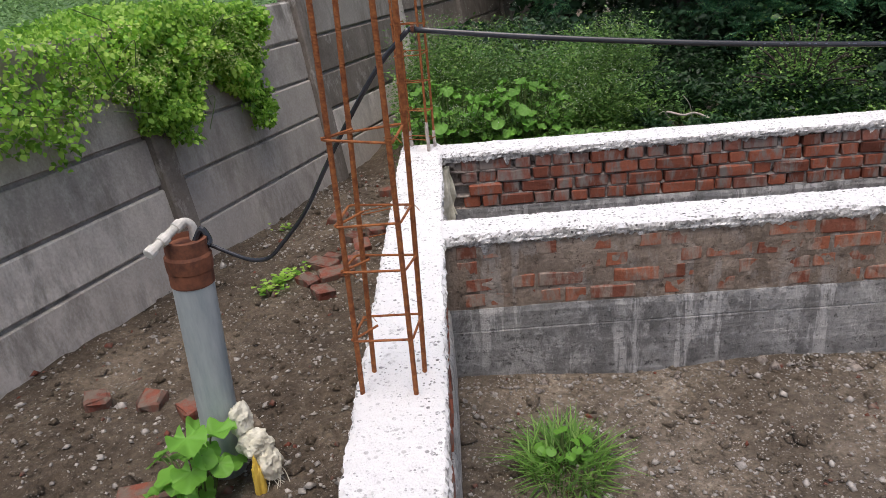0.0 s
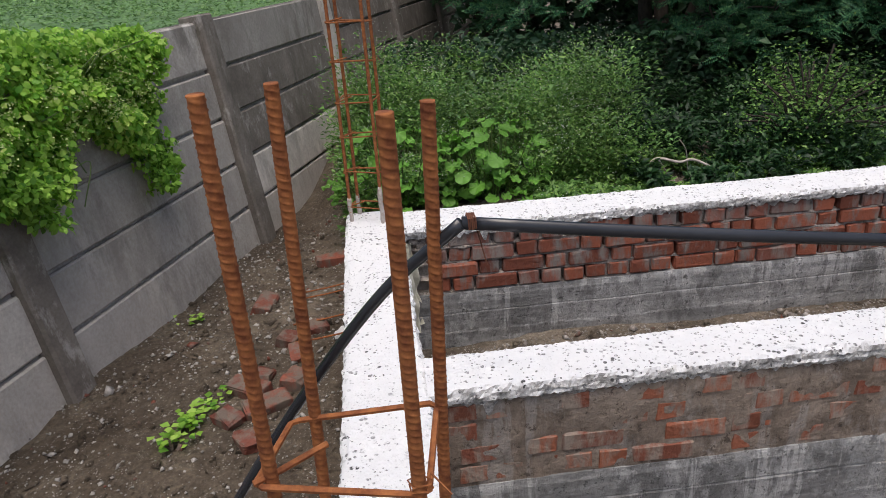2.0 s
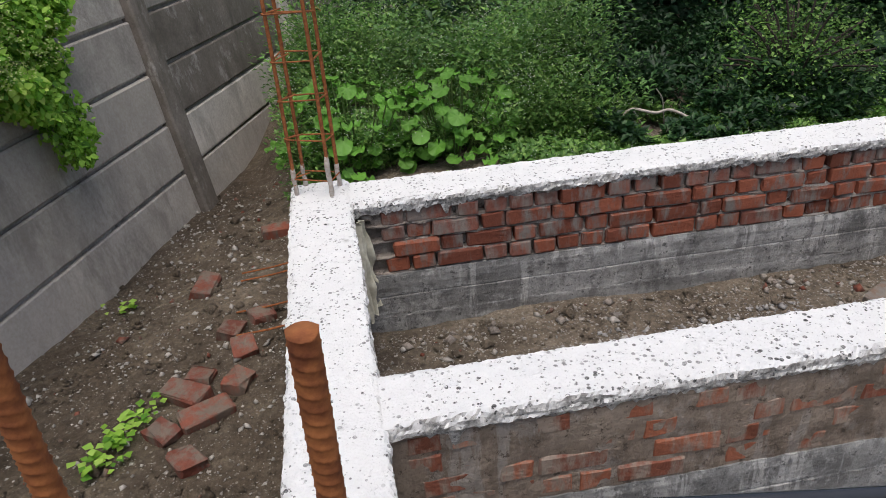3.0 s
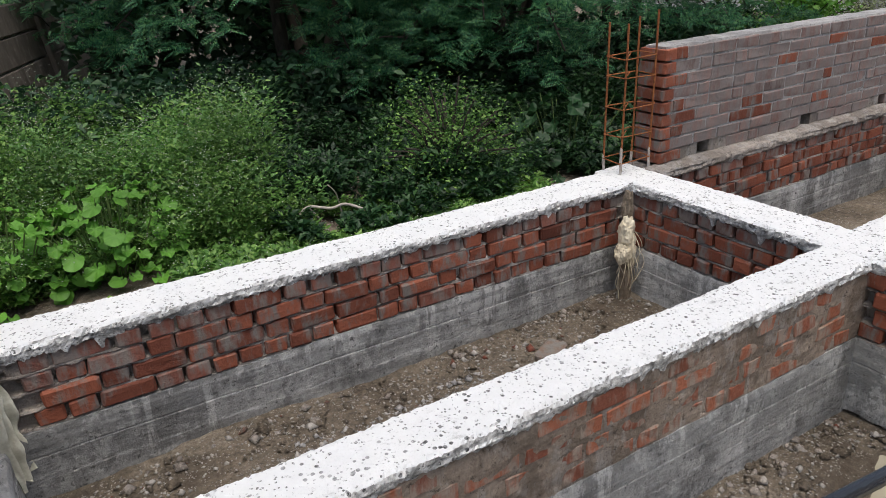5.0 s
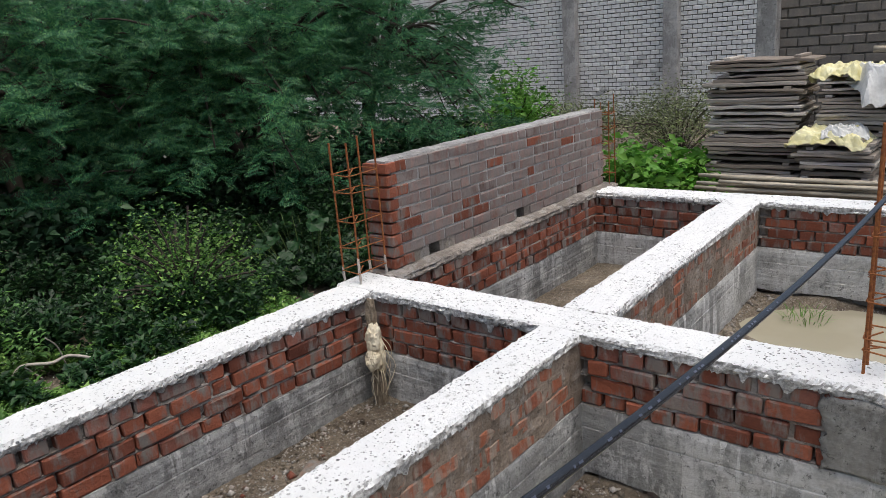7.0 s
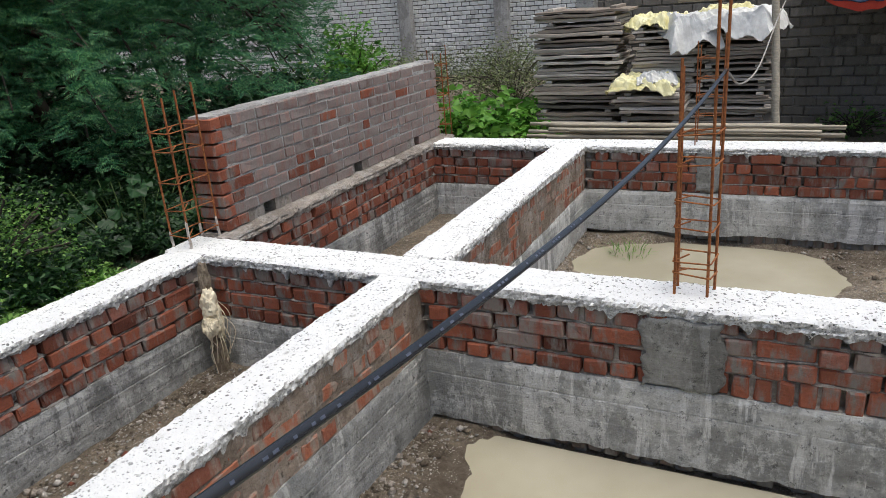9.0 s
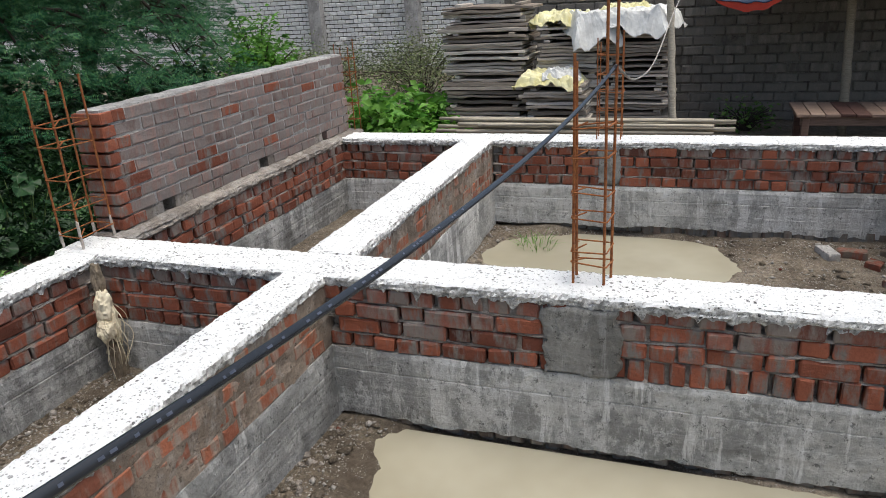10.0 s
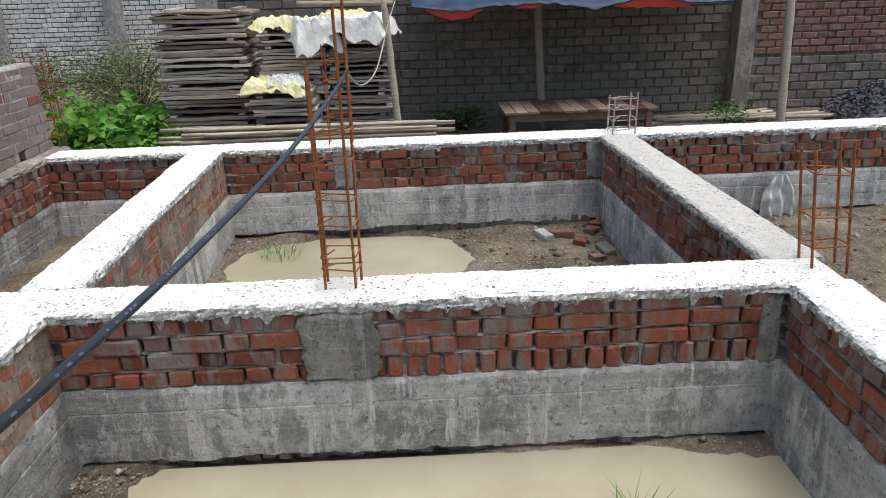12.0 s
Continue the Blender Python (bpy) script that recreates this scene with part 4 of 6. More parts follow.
def crumpled(name, size, material, seed, parent=None, label="", squash=1.0, subdiv=4):
    """A crumpled lump of cloth."""
    bm = bmesh.new()
    bmesh.ops.create_icosphere(bm, subdivisions=subdiv, radius=1)
    for v in bm.verts:
        c = v.co.copy()
        k = 1 + 0.32 * noise.noise(c * 1.7 + Vector((seed, 0, 0))) + 0.22 * abs(noise.noise(c * 4.5 + Vector((0, seed, 0)))) - 0.12 * abs(noise.noise(c * 9 + Vector((0, 0, seed))))
        v.co = Vector((c.x * size[0], c.y * size[1], c.z * size[2])) * k
    return part(name, bm, material, parent, label)


def hanging_rag(name, label, place, drop, width, material, yaw, seed, group=""):
    """Cloth hung over an edge: a pleated strip with ragged hem, with thickness."""
    nu, nv = 26, 34
    front, back = [], []
    for j in range(nv + 1):
        t = j / nv
        for i in range(nu + 1):
            s = i / nu - 0.5
            pin = 0.35 + 0.65 * math.sin(min(1.0, t * 1.5) * math.pi * 0.62) - 0.3 * max(0, t - 0.65)
            x = s * width * pin + 0.012 * noise.noise(Vector((t * 4, seed, 0)))
            y = 0.02 + 0.03 * math.sin(s * 17 + t * 3 + seed) * (0.4 + t) + 0.03 * noise.noise(Vector((s * 4, t * 5, seed)))
            z = -drop * t * (1 + 0.2 * noise.noise(Vector((s * 5, seed, 2))))
            front.append((x, y, z))
            back.append((x, y + 0.006, z))
    m = nu + 1
    q = [(j * m + i, j * m + i + 1, (j + 1) * m + i + 1, (j + 1) * m + i) for j in range(nv) for i in range(nu)]
    o = len(front)
    faces = q + [tuple(k + o for k in r[::-1]) for r in q]
    rim = [i for i in range(m)] + [j * m + nu for j in range(1, nv + 1)] + [nv * m + i for i in range(nu - 1, -1, -1)] + [j * m for j in range(nv - 1, 0, -1)]
    faces += [(a, rim[(k + 1) % len(rim)], rim[(k + 1) % len(rim)] + o, a + o) for k, a in enumerate(rim)]
    ob = mesh_part(name, front + back, faces, material, None, "", True)
    ob.matrix_basis = pose(*place, 0, 0, yaw)
    return tagged(ob, label, "cloth", group)


# rags round the pipe foot
rag = thing("rag_bundle", "torn white cloth and netting wrapped round pipe foot", "cloth", (-0.78, -0.94, 0.47))
for k, (p, s, m_) in enumerate((((0.0, 0.0, 0.16), (0.045, 0.05, 0.06), CLOTH), ((0.05, -0.04, 0.08), (0.06, 0.05, 0.05), CLOTH), ((0.0, 0.05, 0.1), (0.05, 0.05, 0.04), CLOTH_BROWN), ((0.09, -0.06, 0.0), (0.05, 0.045, 0.07), CLOTH))):
    crumpled("fold", s, m_, 3.0 + k * 2.7, rag).location = p
crumpled("yellow_scrap", (0.022, 0.02, 0.11), YELLOW, 1.2, rag, "yellow plastic strip").location = (0.06, -0.11, -0.06)
for k in range(16):
    a = RNG.uniform(0, 6.28)
    p0 = Vector((0.08, -0.06, 0.03))
    pts = smooth_path([p0, p0 + Vector((0.03 * math.cos(a) + 0.03, 0.03 * math.sin(a), -0.05)), p0 + Vector((0.05 * math.cos(a * 2) + 0.04, 0.05 * math.sin(a) - 0.02, -0.13))], 5)
    v, f = tube(pts, 0.0013, 4)
    mesh_part("loose_thread", v, f, CLOTH, rag)

# ---- precast fence ----
FENCE0, FENCE_D = Vector((-1.655, 1.155, 0)), Vector((0.351, 0.936, 0)).normalized()
FENCE_N = Vector((-FENCE_D.y, FENCE_D.x, 0))
BAY = 1.965


def make_fence():
    fence = thing("fence", "leaning precast concrete panel fence, weathered grey", "fence", FENCE0 + Vector((0, 0, GROUND_W)), "", "structure")
    lean = Matrix.Rotation(math.atan2(FENCE_D.y, FENCE_D.x), 4, "Z") @ Matrix.Rotation(radians(-7.0), 4, "X")
    fence.matrix_basis = Matrix.Translation(fence.location) @ lean
    rng = random.Random(3)
    post_bm = box_bm((0.155, 0.17, 1.75), 0.012, 0.004, rng)
    bmesh.ops.subdivide_edges(post_bm, edges=[e for e in post_bm.edges if abs(e.verts[0].co.z - e.verts[1].co.z) > 1], cuts=8)
    for v in post_bm.verts:
        v.co += Vector([0.005 * noise.noise(v.co * 5 + Vector((k, 0, 0))) for k in range(3)])
    post_me = None
    for k in range(-3, 8):
        if post_me is None:
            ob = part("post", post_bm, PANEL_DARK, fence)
            post_me = ob.data
        else:
            ob = new("post", post_me.copy() if k == 2 else post_me)
            ob.parent = fence
            if k == 2:
                ob.data.materials[0] = PANEL_PALE
        ob.location = (k * BAY, 0, 0.7 + rng.uniform(-0.02, 0.03))
        ob.rotation_euler = (0, rng.uniform(-0.015, 0.015), 0)
        h = 0.316
        for r in range(5):
            bm = box_bm((BAY - 0.1, 0.06, h - 0.022), 0.009, 0.003, rng)
            # from k = 2 on, the shade of the trees is in the panel colour
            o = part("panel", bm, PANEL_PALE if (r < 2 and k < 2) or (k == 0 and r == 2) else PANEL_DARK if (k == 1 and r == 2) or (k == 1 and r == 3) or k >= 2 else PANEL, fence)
            o.location = (k * BAY + BAY / 2, rng.uniform(-0.004, 0.004), -0.04 + h * (r + 0.5))
            o.rotation_euler = (rng.uniform(-0.02, 0.02), rng.uniform(-0.004, 0.004), 0)
        web = part("web", box_bm((BAY - 0.08, 0.02, h * 5), 0.0), PANEL, fence)
        web.location = (k * BAY + BAY / 2, 0.012, -0.04 + h * 2.5)
        bm = box_bm((BAY - 0.1, 0.07, 0.3), 0.01, 0.004, rng)
        o = part("base_panel", bm, PANEL, fence, "soil-stained bottom panel")
        o.location = (k * BAY + BAY / 2, -0.012, -0.2)
    return fence


make_fence()


# ---- trees and plants ----
def limb(points, r0, r1, seg=8):
    pts = smooth_path(points, 6)
    n = len(pts)
    return tube(pts, [r0 + (r1 - r0) * i / (n - 1) for i in range(n)], seg)


def acacia(place, height, spread, sprays, label, seed, low=0.4, fronds=10, size=0.14):
    """A thorny feather-leaved tree: leaning trunks, crossing limbs, boughs that hang low all round."""
    rng = random.Random(seed)
    tree = thing("acacia_tree", label, "tree", place, "feathery trees")
    wood = []
    ends = []
    for s in range(3):
        a = seed + s * 2.1 + rng.uniform(-0.4, 0.4)
        base = Vector((rng.uniform(-0.15, 0.15), rng.uniform(-0.15, 0.15), -0.1))
        fork = base + Vector((math.cos(a) * spread * 0.22, math.sin(a) * spread * 0.22, height * rng.uniform(0.3, 0.42)))
        wood.append(limb([base, base.lerp(fork, 0.5) + Vector((rng.uniform(-0.1, 0.1), 0.05, 0)), fork], 0.1, 0.065))
        for q in range(16):
            b = a + rng.uniform(-2.2, 2.2)
            far = Vector((math.cos(b), math.sin(b), 0)) * spread * rng.uniform(0.55, 1.0)
            z = low + (2.3 - low) * rng.random() ** 0.9 if q < 12 else height * rng.uniform(0.6, 0.95)
            tip = Vector((far.x, far.y, z))
            midp = fork.lerp(tip, 0.55) + Vector((0, 0, 0.09 * height))
            wood.append(limb([fork, midp, tip], 0.032, 0.007, 6))
            path = smooth_path([fork, midp, tip], 6)
            ends += path[7:]
            for w in range(3):
                p = path[rng.randrange(5, len(path))]
                e = p + Vector((rng.uniform(-1, 1), rng.uniform(-1, 1), rng.uniform(-0.5, 0.3))) * spread * 0.28
                e.z = max(e.z, low)
                wood.append(limb([p, p.lerp(e, 0.5) + Vector((0, 0, 0.06)), e], 0.012, 0.004, 5))
                ends += [p.lerp(e, t) for t in (0.4, 0.7, 1.0)]
    vv, ff, o = [], [], 0
    for v, f in wood:
        vv += v
        ff += [tuple(i + o for i in q) for q in f]
        o += len(v)
    mesh_part("trunk", vv, ff, BARK, tree, "dark bark limbs", True)
    E = np.array([tuple(e) for e in ends])
    c = E[RNG.integers(0, len(E), sprays)] + RNG.normal(0, 0.17, (sprays, 3)) * np.array([1, 1, 0.7])
    c = c[c[:, 2] > low * 0.85]
    m = len(c)
    out = c * np.array([1, 1, 0.25])
    d = unit(unit(out) + rand_dirs(m, -0.45, 0.35) * 0.8)
    base = np.repeat(c, fronds, 0)
    along = np.tile(np.linspace(0, 1, fronds), m)[:, None]
    dd = np.repeat(d, fronds, 0)
    base = base + dd * along * size * 1.7 + np.array([0, 0, -1]) * along ** 2 * size * 0.5
    side = np.where(np.tile(np.arange(fronds) % 2, m)[:, None] == 0, 1, -1) * unit(np.cross(dd, [0, 0, 1.0]))
    way = unit(dd * 0.55 + side * 0.9 + RNG.normal(0, 0.4, base.shape))
    upv = unit(np.array([0, 0, 0.6]) + unit(np.repeat(out, fronds, 0)) * 0.6 + RNG.normal(0, 0.65, base.shape))
    v, f = fronds_mesh(base, way, upv, size * RNG.uniform(0.5, 1.05, len(base)), 8, 0.2)
    tri_part("crown", v, f, LEAF_ACACIA, tree)
    return tree


acacia((2.0, 8.2, GROUND_N), 4.2, 2.3, 1500, "dense dark-green feathery acacia tree with low hanging boughs", 11, 0.85)
acacia((3.4, 6.0, GROUND_N), 4.4, 2.2, 2700, "dense dark-green feathery acacia tree with low hanging boughs", 4, 0.6)
acacia((5.6, 5.3, GROUND_N), 4.8, 2.3, 2700, "dense dark-green feathery acacia tree with low hanging boughs", 23, 0.25)
acacia((7.9, 5.9, GROUND_N - 0.15), 5.0, 2.6, 1500, "open feathery acacia tree with thin dark limbs", 31, 0.6)


def woods():
    """Thicket closing the view under and behind the trees, deep shade in its colour."""
    n = 44000
    x = RNG.uniform(-0.2, 9.0, n)
    y = 7.4 + 0.22 * (x - 4) * (x > 4) + RNG.normal(0, 0.55, n) + 0.35 * np.sin(x * 1.9)
    back = RNG.uniform(0, 1, n) < 0.4
    y = np.where(back, y + 2.8, y)
    z = GROUND_N - 0.1 + RNG.uniform(0, 1, n) ** 0.85 * (2.5 + 0.6 * np.sin(x * 0.9) + 0.4 * np.sin(x * 2.3 + 1)) * np.where(back, 1.35, 1.0)
    z = z * np.where(x > 7, 0.7, 1.0)
    front = RNG.uniform(0, 1, n) < 0.45
    y = np.where(front, 4.9 + RNG.normal(0, 0.35, n), y)
    z = np.where(front, GROUND_N + RNG.uniform(0, 0.75, n), z)
    keep = x > -1.655 + 0.38 * (y - 1.155) + 0.35
    x, y, z, front = x[keep], y[keep], z[keep], front[keep]
    n = len(x)
    L = RNG.uniform(0.1, 0.22, n) * np.where(front, 0.5, 1.0)
    v, f = leaves_mesh(np.stack([x, y, z], 1), rand_dirs(n, -0.7, 0.3), rand_dirs(n, 0.2, 1), L, L * RNG.uniform(0.4, 0.65, n))
    tagged(tri_part("thicket", v, f, LEAF_WOODS), "dense thicket of shrubs and creepers, deep shade in its leaf colour", "shrubs", "", "stuff")


woods()


def weeds(name, label, count, area, hgt, mat, flower, seed, leafsize=0.05, per=70):
    """Branching weeds with small cut leaves and white floret heads."""
    x0, x1, y0, y1 = area
    px, py = RNG.uniform(x0, x1, count), RNG.uniform(y0, y1, count)
    far_ = np.hypot(px - 1.95, py - 2.5) > 0.17
    px, py = px[far_], py[far_]
    count = len(px)
    ph = hgt * RNG.uniform(0.55, 1.1, count) * (0.55 + 0.45 * step(py, 2.1, 3.4)) * (0.72 + 0.4 * np.sin(px * 2.6 + py * 1.3) * np.sin(py * 3.1 - px))
    root = np.stack([px, py, ground_height(px, py)], 1)
    idx = np.repeat(np.arange(count), per)
    t = RNG.uniform(0.12, 1.0, len(idx))
    a = RNG.uniform(0, 2 * np.pi, len(idx))
    reach = 0.22 * np.sqrt(t) * RNG.uniform(0.2, 1, len(idx)) * (ph[idx] / 0.6)
    base = root[idx] + np.stack([np.cos(a) * reach, np.sin(a) * reach, t * ph[idx]], 1)
    way = np.stack([np.cos(a), np.sin(a), RNG.uniform(-0.3, 1.3, len(idx))], 1)
    L = leafsize * RNG.uniform(0.6, 1.5, len(idx))
    v, f = leaves_mesh(base, way, np.tile([0, 0, 1.0], (len(idx), 1)) + RNG.normal(0, 0.35, base.shape), L, L * RNG.uniform(0.35, 0.6, len(idx)))
    bed = tri_part(name, v, f, mat)
    tagged(bed, label, "weeds", "", "stuff")
    if flower:
        k = int(count * flower)
        i = RNG.integers(0, count, k)
        aa = RNG.uniform(0, 2 * np.pi, k)
        r = 0.2 * RNG.uniform(0, 1, k)
        c = root[i] + np.stack([np.cos(aa) * r, np.sin(aa) * r, ph[i] * RNG.uniform(0.8, 1.15, k)], 1)
        s = 0.0036 * RNG.uniform(0.7, 1.5, k)[:, None, None]
        octa = np.array([[1, 0, 0], [-1, 0, 0], [0, 1, 0], [0, -1, 0], [0, 0, 0.7], [0, 0, -0.7]])[None]
        v = (c[:, None, :] + octa * s).reshape(-1, 3)
        tri = np.array([[0, 2, 4], [2, 1, 4], [1, 3, 4], [3, 0, 4], [2, 0, 5], [1, 2, 5], [3, 1, 5], [0, 3, 5]])
        f = (np.arange(k)[:, None, None] * 6 + tri[None]).reshape(-1, 3)
        tri_part("florets", v, f, FLOWER, bed, "tiny white florets")["kind"] = "stuff"
    return bed


weeds("weed_bed", "waist-high flowering weeds with fine leaves and white florets", 560, (-0.3, 1.75, 2.45, 4.7), 0.85, LEAF_WEED, 14, 1, 0.032, 160)
weeds("leafy_weed", "taller pale green weeds among the florets", 60, (0.3, 1.9, 2.6, 4.2), 0.9, LEAF_SQUASH_PALE, 0, 5, 0.04, 140)
weeds("weed_edge", "low trailing weeds along the wall", 620, (0.9, 3.4, 1.95, 2.7), 0.3, LEAF_WEED, 3, 2, 0.04, 55)
# the shade of the boughs overhead is carried by this leaf colour
weeds("weed_shade", "weeds under the trees, tree shade put into their green", 700, (1.6, 8.0, 2.1, 4.3), 0.55, LEAF_SHADE_TINT, 0, 3, 0.05, 110)


def round_leaf_mesh(lobes, name="leaf", material=None, r=1.0, cup=0.18):
    """One broad lobed leaf of unit size with raised veins, its stalk at the origin."""
    n = lobes * 6
    verts = [(0, 0, 0)]
    for ring in (0.5, 1.0):
        for j in range(n):
            a = math.pi * (0.06 + 1.88 * j / (n - 1)) - math.pi * 0.5 - math.pi * 0.5
            w = 1 + 0.05 * math.cos(lobes * 2 * math.pi * j / (n - 1)) * ring
            rr = r * ring * w * (0.82 + 0.18 * math.cos(a))
            verts.append((rr * math.cos(a) + 0.25 * ring, rr * math.sin(a), cup * ring * ring * (1 + 0.7 * math.cos(lobes * 2 * math.pi * j / (n - 1))) - 0.25 * ring * ring * max(0, math.cos(a))))
    faces = [(0, 1 + j, 2 + j) for j in range(n - 1)]
    faces += [(1 + j, 1 + n + j, 2 + n + j, 2 + j) for j in range(n - 1)]
    me = bpy.data.meshes.new(name)
    me.from_pydata(verts, [], faces)
    me.materials.append(material)
    me.polygons.foreach_set("use_smooth", [True] * len(me.polygons))
    return me


def broad_plant(name, label, place, count, radius, height, size, lobes, material, seed, group=""):
    """Broad leaves held up on stalks, each its own piece."""
    rng = random.Random(seed)
    ob = thing(name, label, "plant", place, group)
    kinds = [round_leaf_mesh(lobes, "leaf", material, 1.0, c) for c in (0.1, 0.2, 0.3)]
    stalk_v, stalk_f = [], []
    for k in range(count):
        a, rr = rng.uniform(0, 6.28), radius * math.sqrt(rng.random())
        h = height * rng.uniform(0.15, 1.0) * (1 - 0.45 * (rr / radius) ** 2)
        p = Vector((rr * math.cos(a), rr * math.sin(a), h))
        leaf = new("leaf", rng.choice(kinds))
        leaf.parent = ob
        s = size * rng.uniform(0.6, 1.15)
        leaf.matrix_basis = Matrix.Translation(p) @ Matrix.Rotation(a + rng.uniform(-0.9, 0.9), 4, "Z") @ Matrix.Rotation(rng.uniform(-0.15, 0.7), 4, "Y") @ Matrix.Rotation(rng.uniform(-0.35, 0.35), 4, "X") @ Matrix.Scale(s, 4)
        foot = Vector((p.x * 0.5, p.y * 0.5, 0))
        v, f = tube(smooth_path([foot, foot.lerp(p, 0.6) + Vector((0, 0, 0.03)), p], 3), 0.004, 5)
        o = len(stalk_v)
        stalk_v += v
        stalk_f += [tuple(i + o for i in q) for q in f]
    mesh_part("stem_frame", stalk_v, stalk_f, STEM, ob, "pale green stalks")
    return ob


broad_plant("gourd_plant", "broad-leaved pale green gourd plants in the weeds", (0.08, 2.75, 0.6), 150, 0.48, 0.62, 0.062, 5, LEAF_SQUASH, 1)
broad_plant("gourd_plant", "broad-leaved pale green gourd plants in the weeds", (0.68, 2.72, 0.62), 140, 0.42, 0.58, 0.06, 5, LEAF_SQUASH, 2)
# same darkened green: tree shade in the colour of the climber
broad_plant("gourd_plant", "broad-leaved climber below the trees, tree shade put into its green", (4.2, 2.9, 0.6), 70, 0.8, 0.6, 0.08, 4, LEAF_SHADE_TINT, 3)
broad_plant("hollyhock_seedling", "leafy lobed plant growing at the pipe foot", (-0.96, -1.03, GROUND_W), 26, 0.16, 0.36, 0.07, 5, LEAF_SQUASH, 4)


def creeper():
    """A thick creeper hanging over the fence."""
    vine = thing("creeper", "bright green leafy creeper heaped over the fence top", "climbing plant", FENCE0 + Vector((0, 0, GROUND_W)))
    n = 30000
    s = np.where(RNG.uniform(0, 1, n) < 0.74, RNG.uniform(-0.12, 1.24, n), RNG.uniform(-2.6, -0.1, n))
    edge = 0.5 + 0.16 * np.sin(s * 3.3) + 0.2 * np.sin(s * 7.1 + 1) * 0.5 + np.where(np.abs(s - 0.98) < 0.12, 0.24, 0) + np.where(np.abs(s + 0.02) < 0.16, 0.1, 0)
    edge = edge * (1 + 0.3 * step(-s, 0.0, 0.25)) * (1 - 0.3 * np.exp(-((s - 0.5) / 0.2) ** 2)) * np.where(s > 1.08, 0.6, 1.0) * np.where(s < -0.8, 0.75, 1.0)
    t = RNG.uniform(0, 1, n) ** 0.8
    drop = t * edge
    bulge = 0.09 + 0.09 * np.sin(np.clip(t * 2.4, 0, np.pi)) + RNG.uniform(-0.12, 0.05, n) + 0.08 * np.sin(s * 13 + t * 6) * np.sin(t * 14 + s * 5)
    top = RNG.uniform(0, 1, n) < 0.33
    z = np.where(top, 1.46 + RNG.uniform(0, 0.15, n) + 0.05 * np.sin(s * 4), 1.58 - drop)
    off = np.where(top, RNG.uniform(-0.7, 0.22, n), bulge)
    lean = math.tan(radians(7)) * z
    D, N = np.array(FENCE_D), np.array(FENCE_N)
    base = D[None] * s[:, None] - N[None] * (off - lean)[:, None] + np.array([0, 0, 1.0])[None] * z[:, None]
    way = unit(-N[None] * RNG.uniform(0.1, 0.8, n)[:, None] + rand_dirs(n) * 1.0 + np.array([0, 0, -0.55]))
    up = unit(-N[None] * 1.0 + np.array([0, 0, 0.9]) + RNG.normal(0, 0.6, (n, 3)))
    L = RNG.uniform(0.02, 0.047, n)
    v, f = oval_leaves(base, way, up, L, L * 0.7, 0.2, 0.16)
    tri_part("foliage", v, f, LEAF_VINE, vine)["kind"] = "stuff"
    buds = []
    for k in range(60):
        s0, t0 = RNG.uniform(-0.7, 1.0), RNG.uniform(0, 1)
        z0 = 1.58 - 0.4 * t0
        c = np.array(FENCE_D) * s0 - np.array(FENCE_N) * (0.2 + 0.07 * math.sin(2.4 * t0) - math.tan(radians(7)) * z0) + np.array([0, 0, z0])
        buds.append(c[None] + RNG.normal(0, 0.028, (22, 3)))
    c = np.concatenate(buds)
    v, f = leaves_mesh(c, rand_dirs(len(c), -0.2, 0.9), rand_dirs(len(c), 0.2, 1), np.full(len(c), 0.013), np.full(len(c), 0.009))
    tri_part("blossom", v, f, LEAF_BUD, vine, "pale yellow-green blossom sprays")["kind"] = "stuff"
    for k in range(26):
        s0 = RNG.uniform(-3.4, 1.0)
        z0 = RNG.uniform(0.95, 1.6)
        c = FENCE_D * s0 - FENCE_N * (0.2 - math.tan(radians(7)) * z0) + Vector((0, 0, z0))
        pts = [c, c + FENCE_D * RNG.uniform(-0.15, 0.15) - FENCE_N * 0.05 + Vector((0, 0, RNG.uniform(-0.05, 0.1))), c + FENCE_D * RNG.uniform(-0.3, 0.3) - FENCE_N * 0.02 + Vector((0, 0, RNG.uniform(-0.2, 0.1)))]
        v, f = tube(smooth_path(pts, 5), 0.003, 5)
        mesh_part("tendril", v, f, STEM, vine)


creeper()


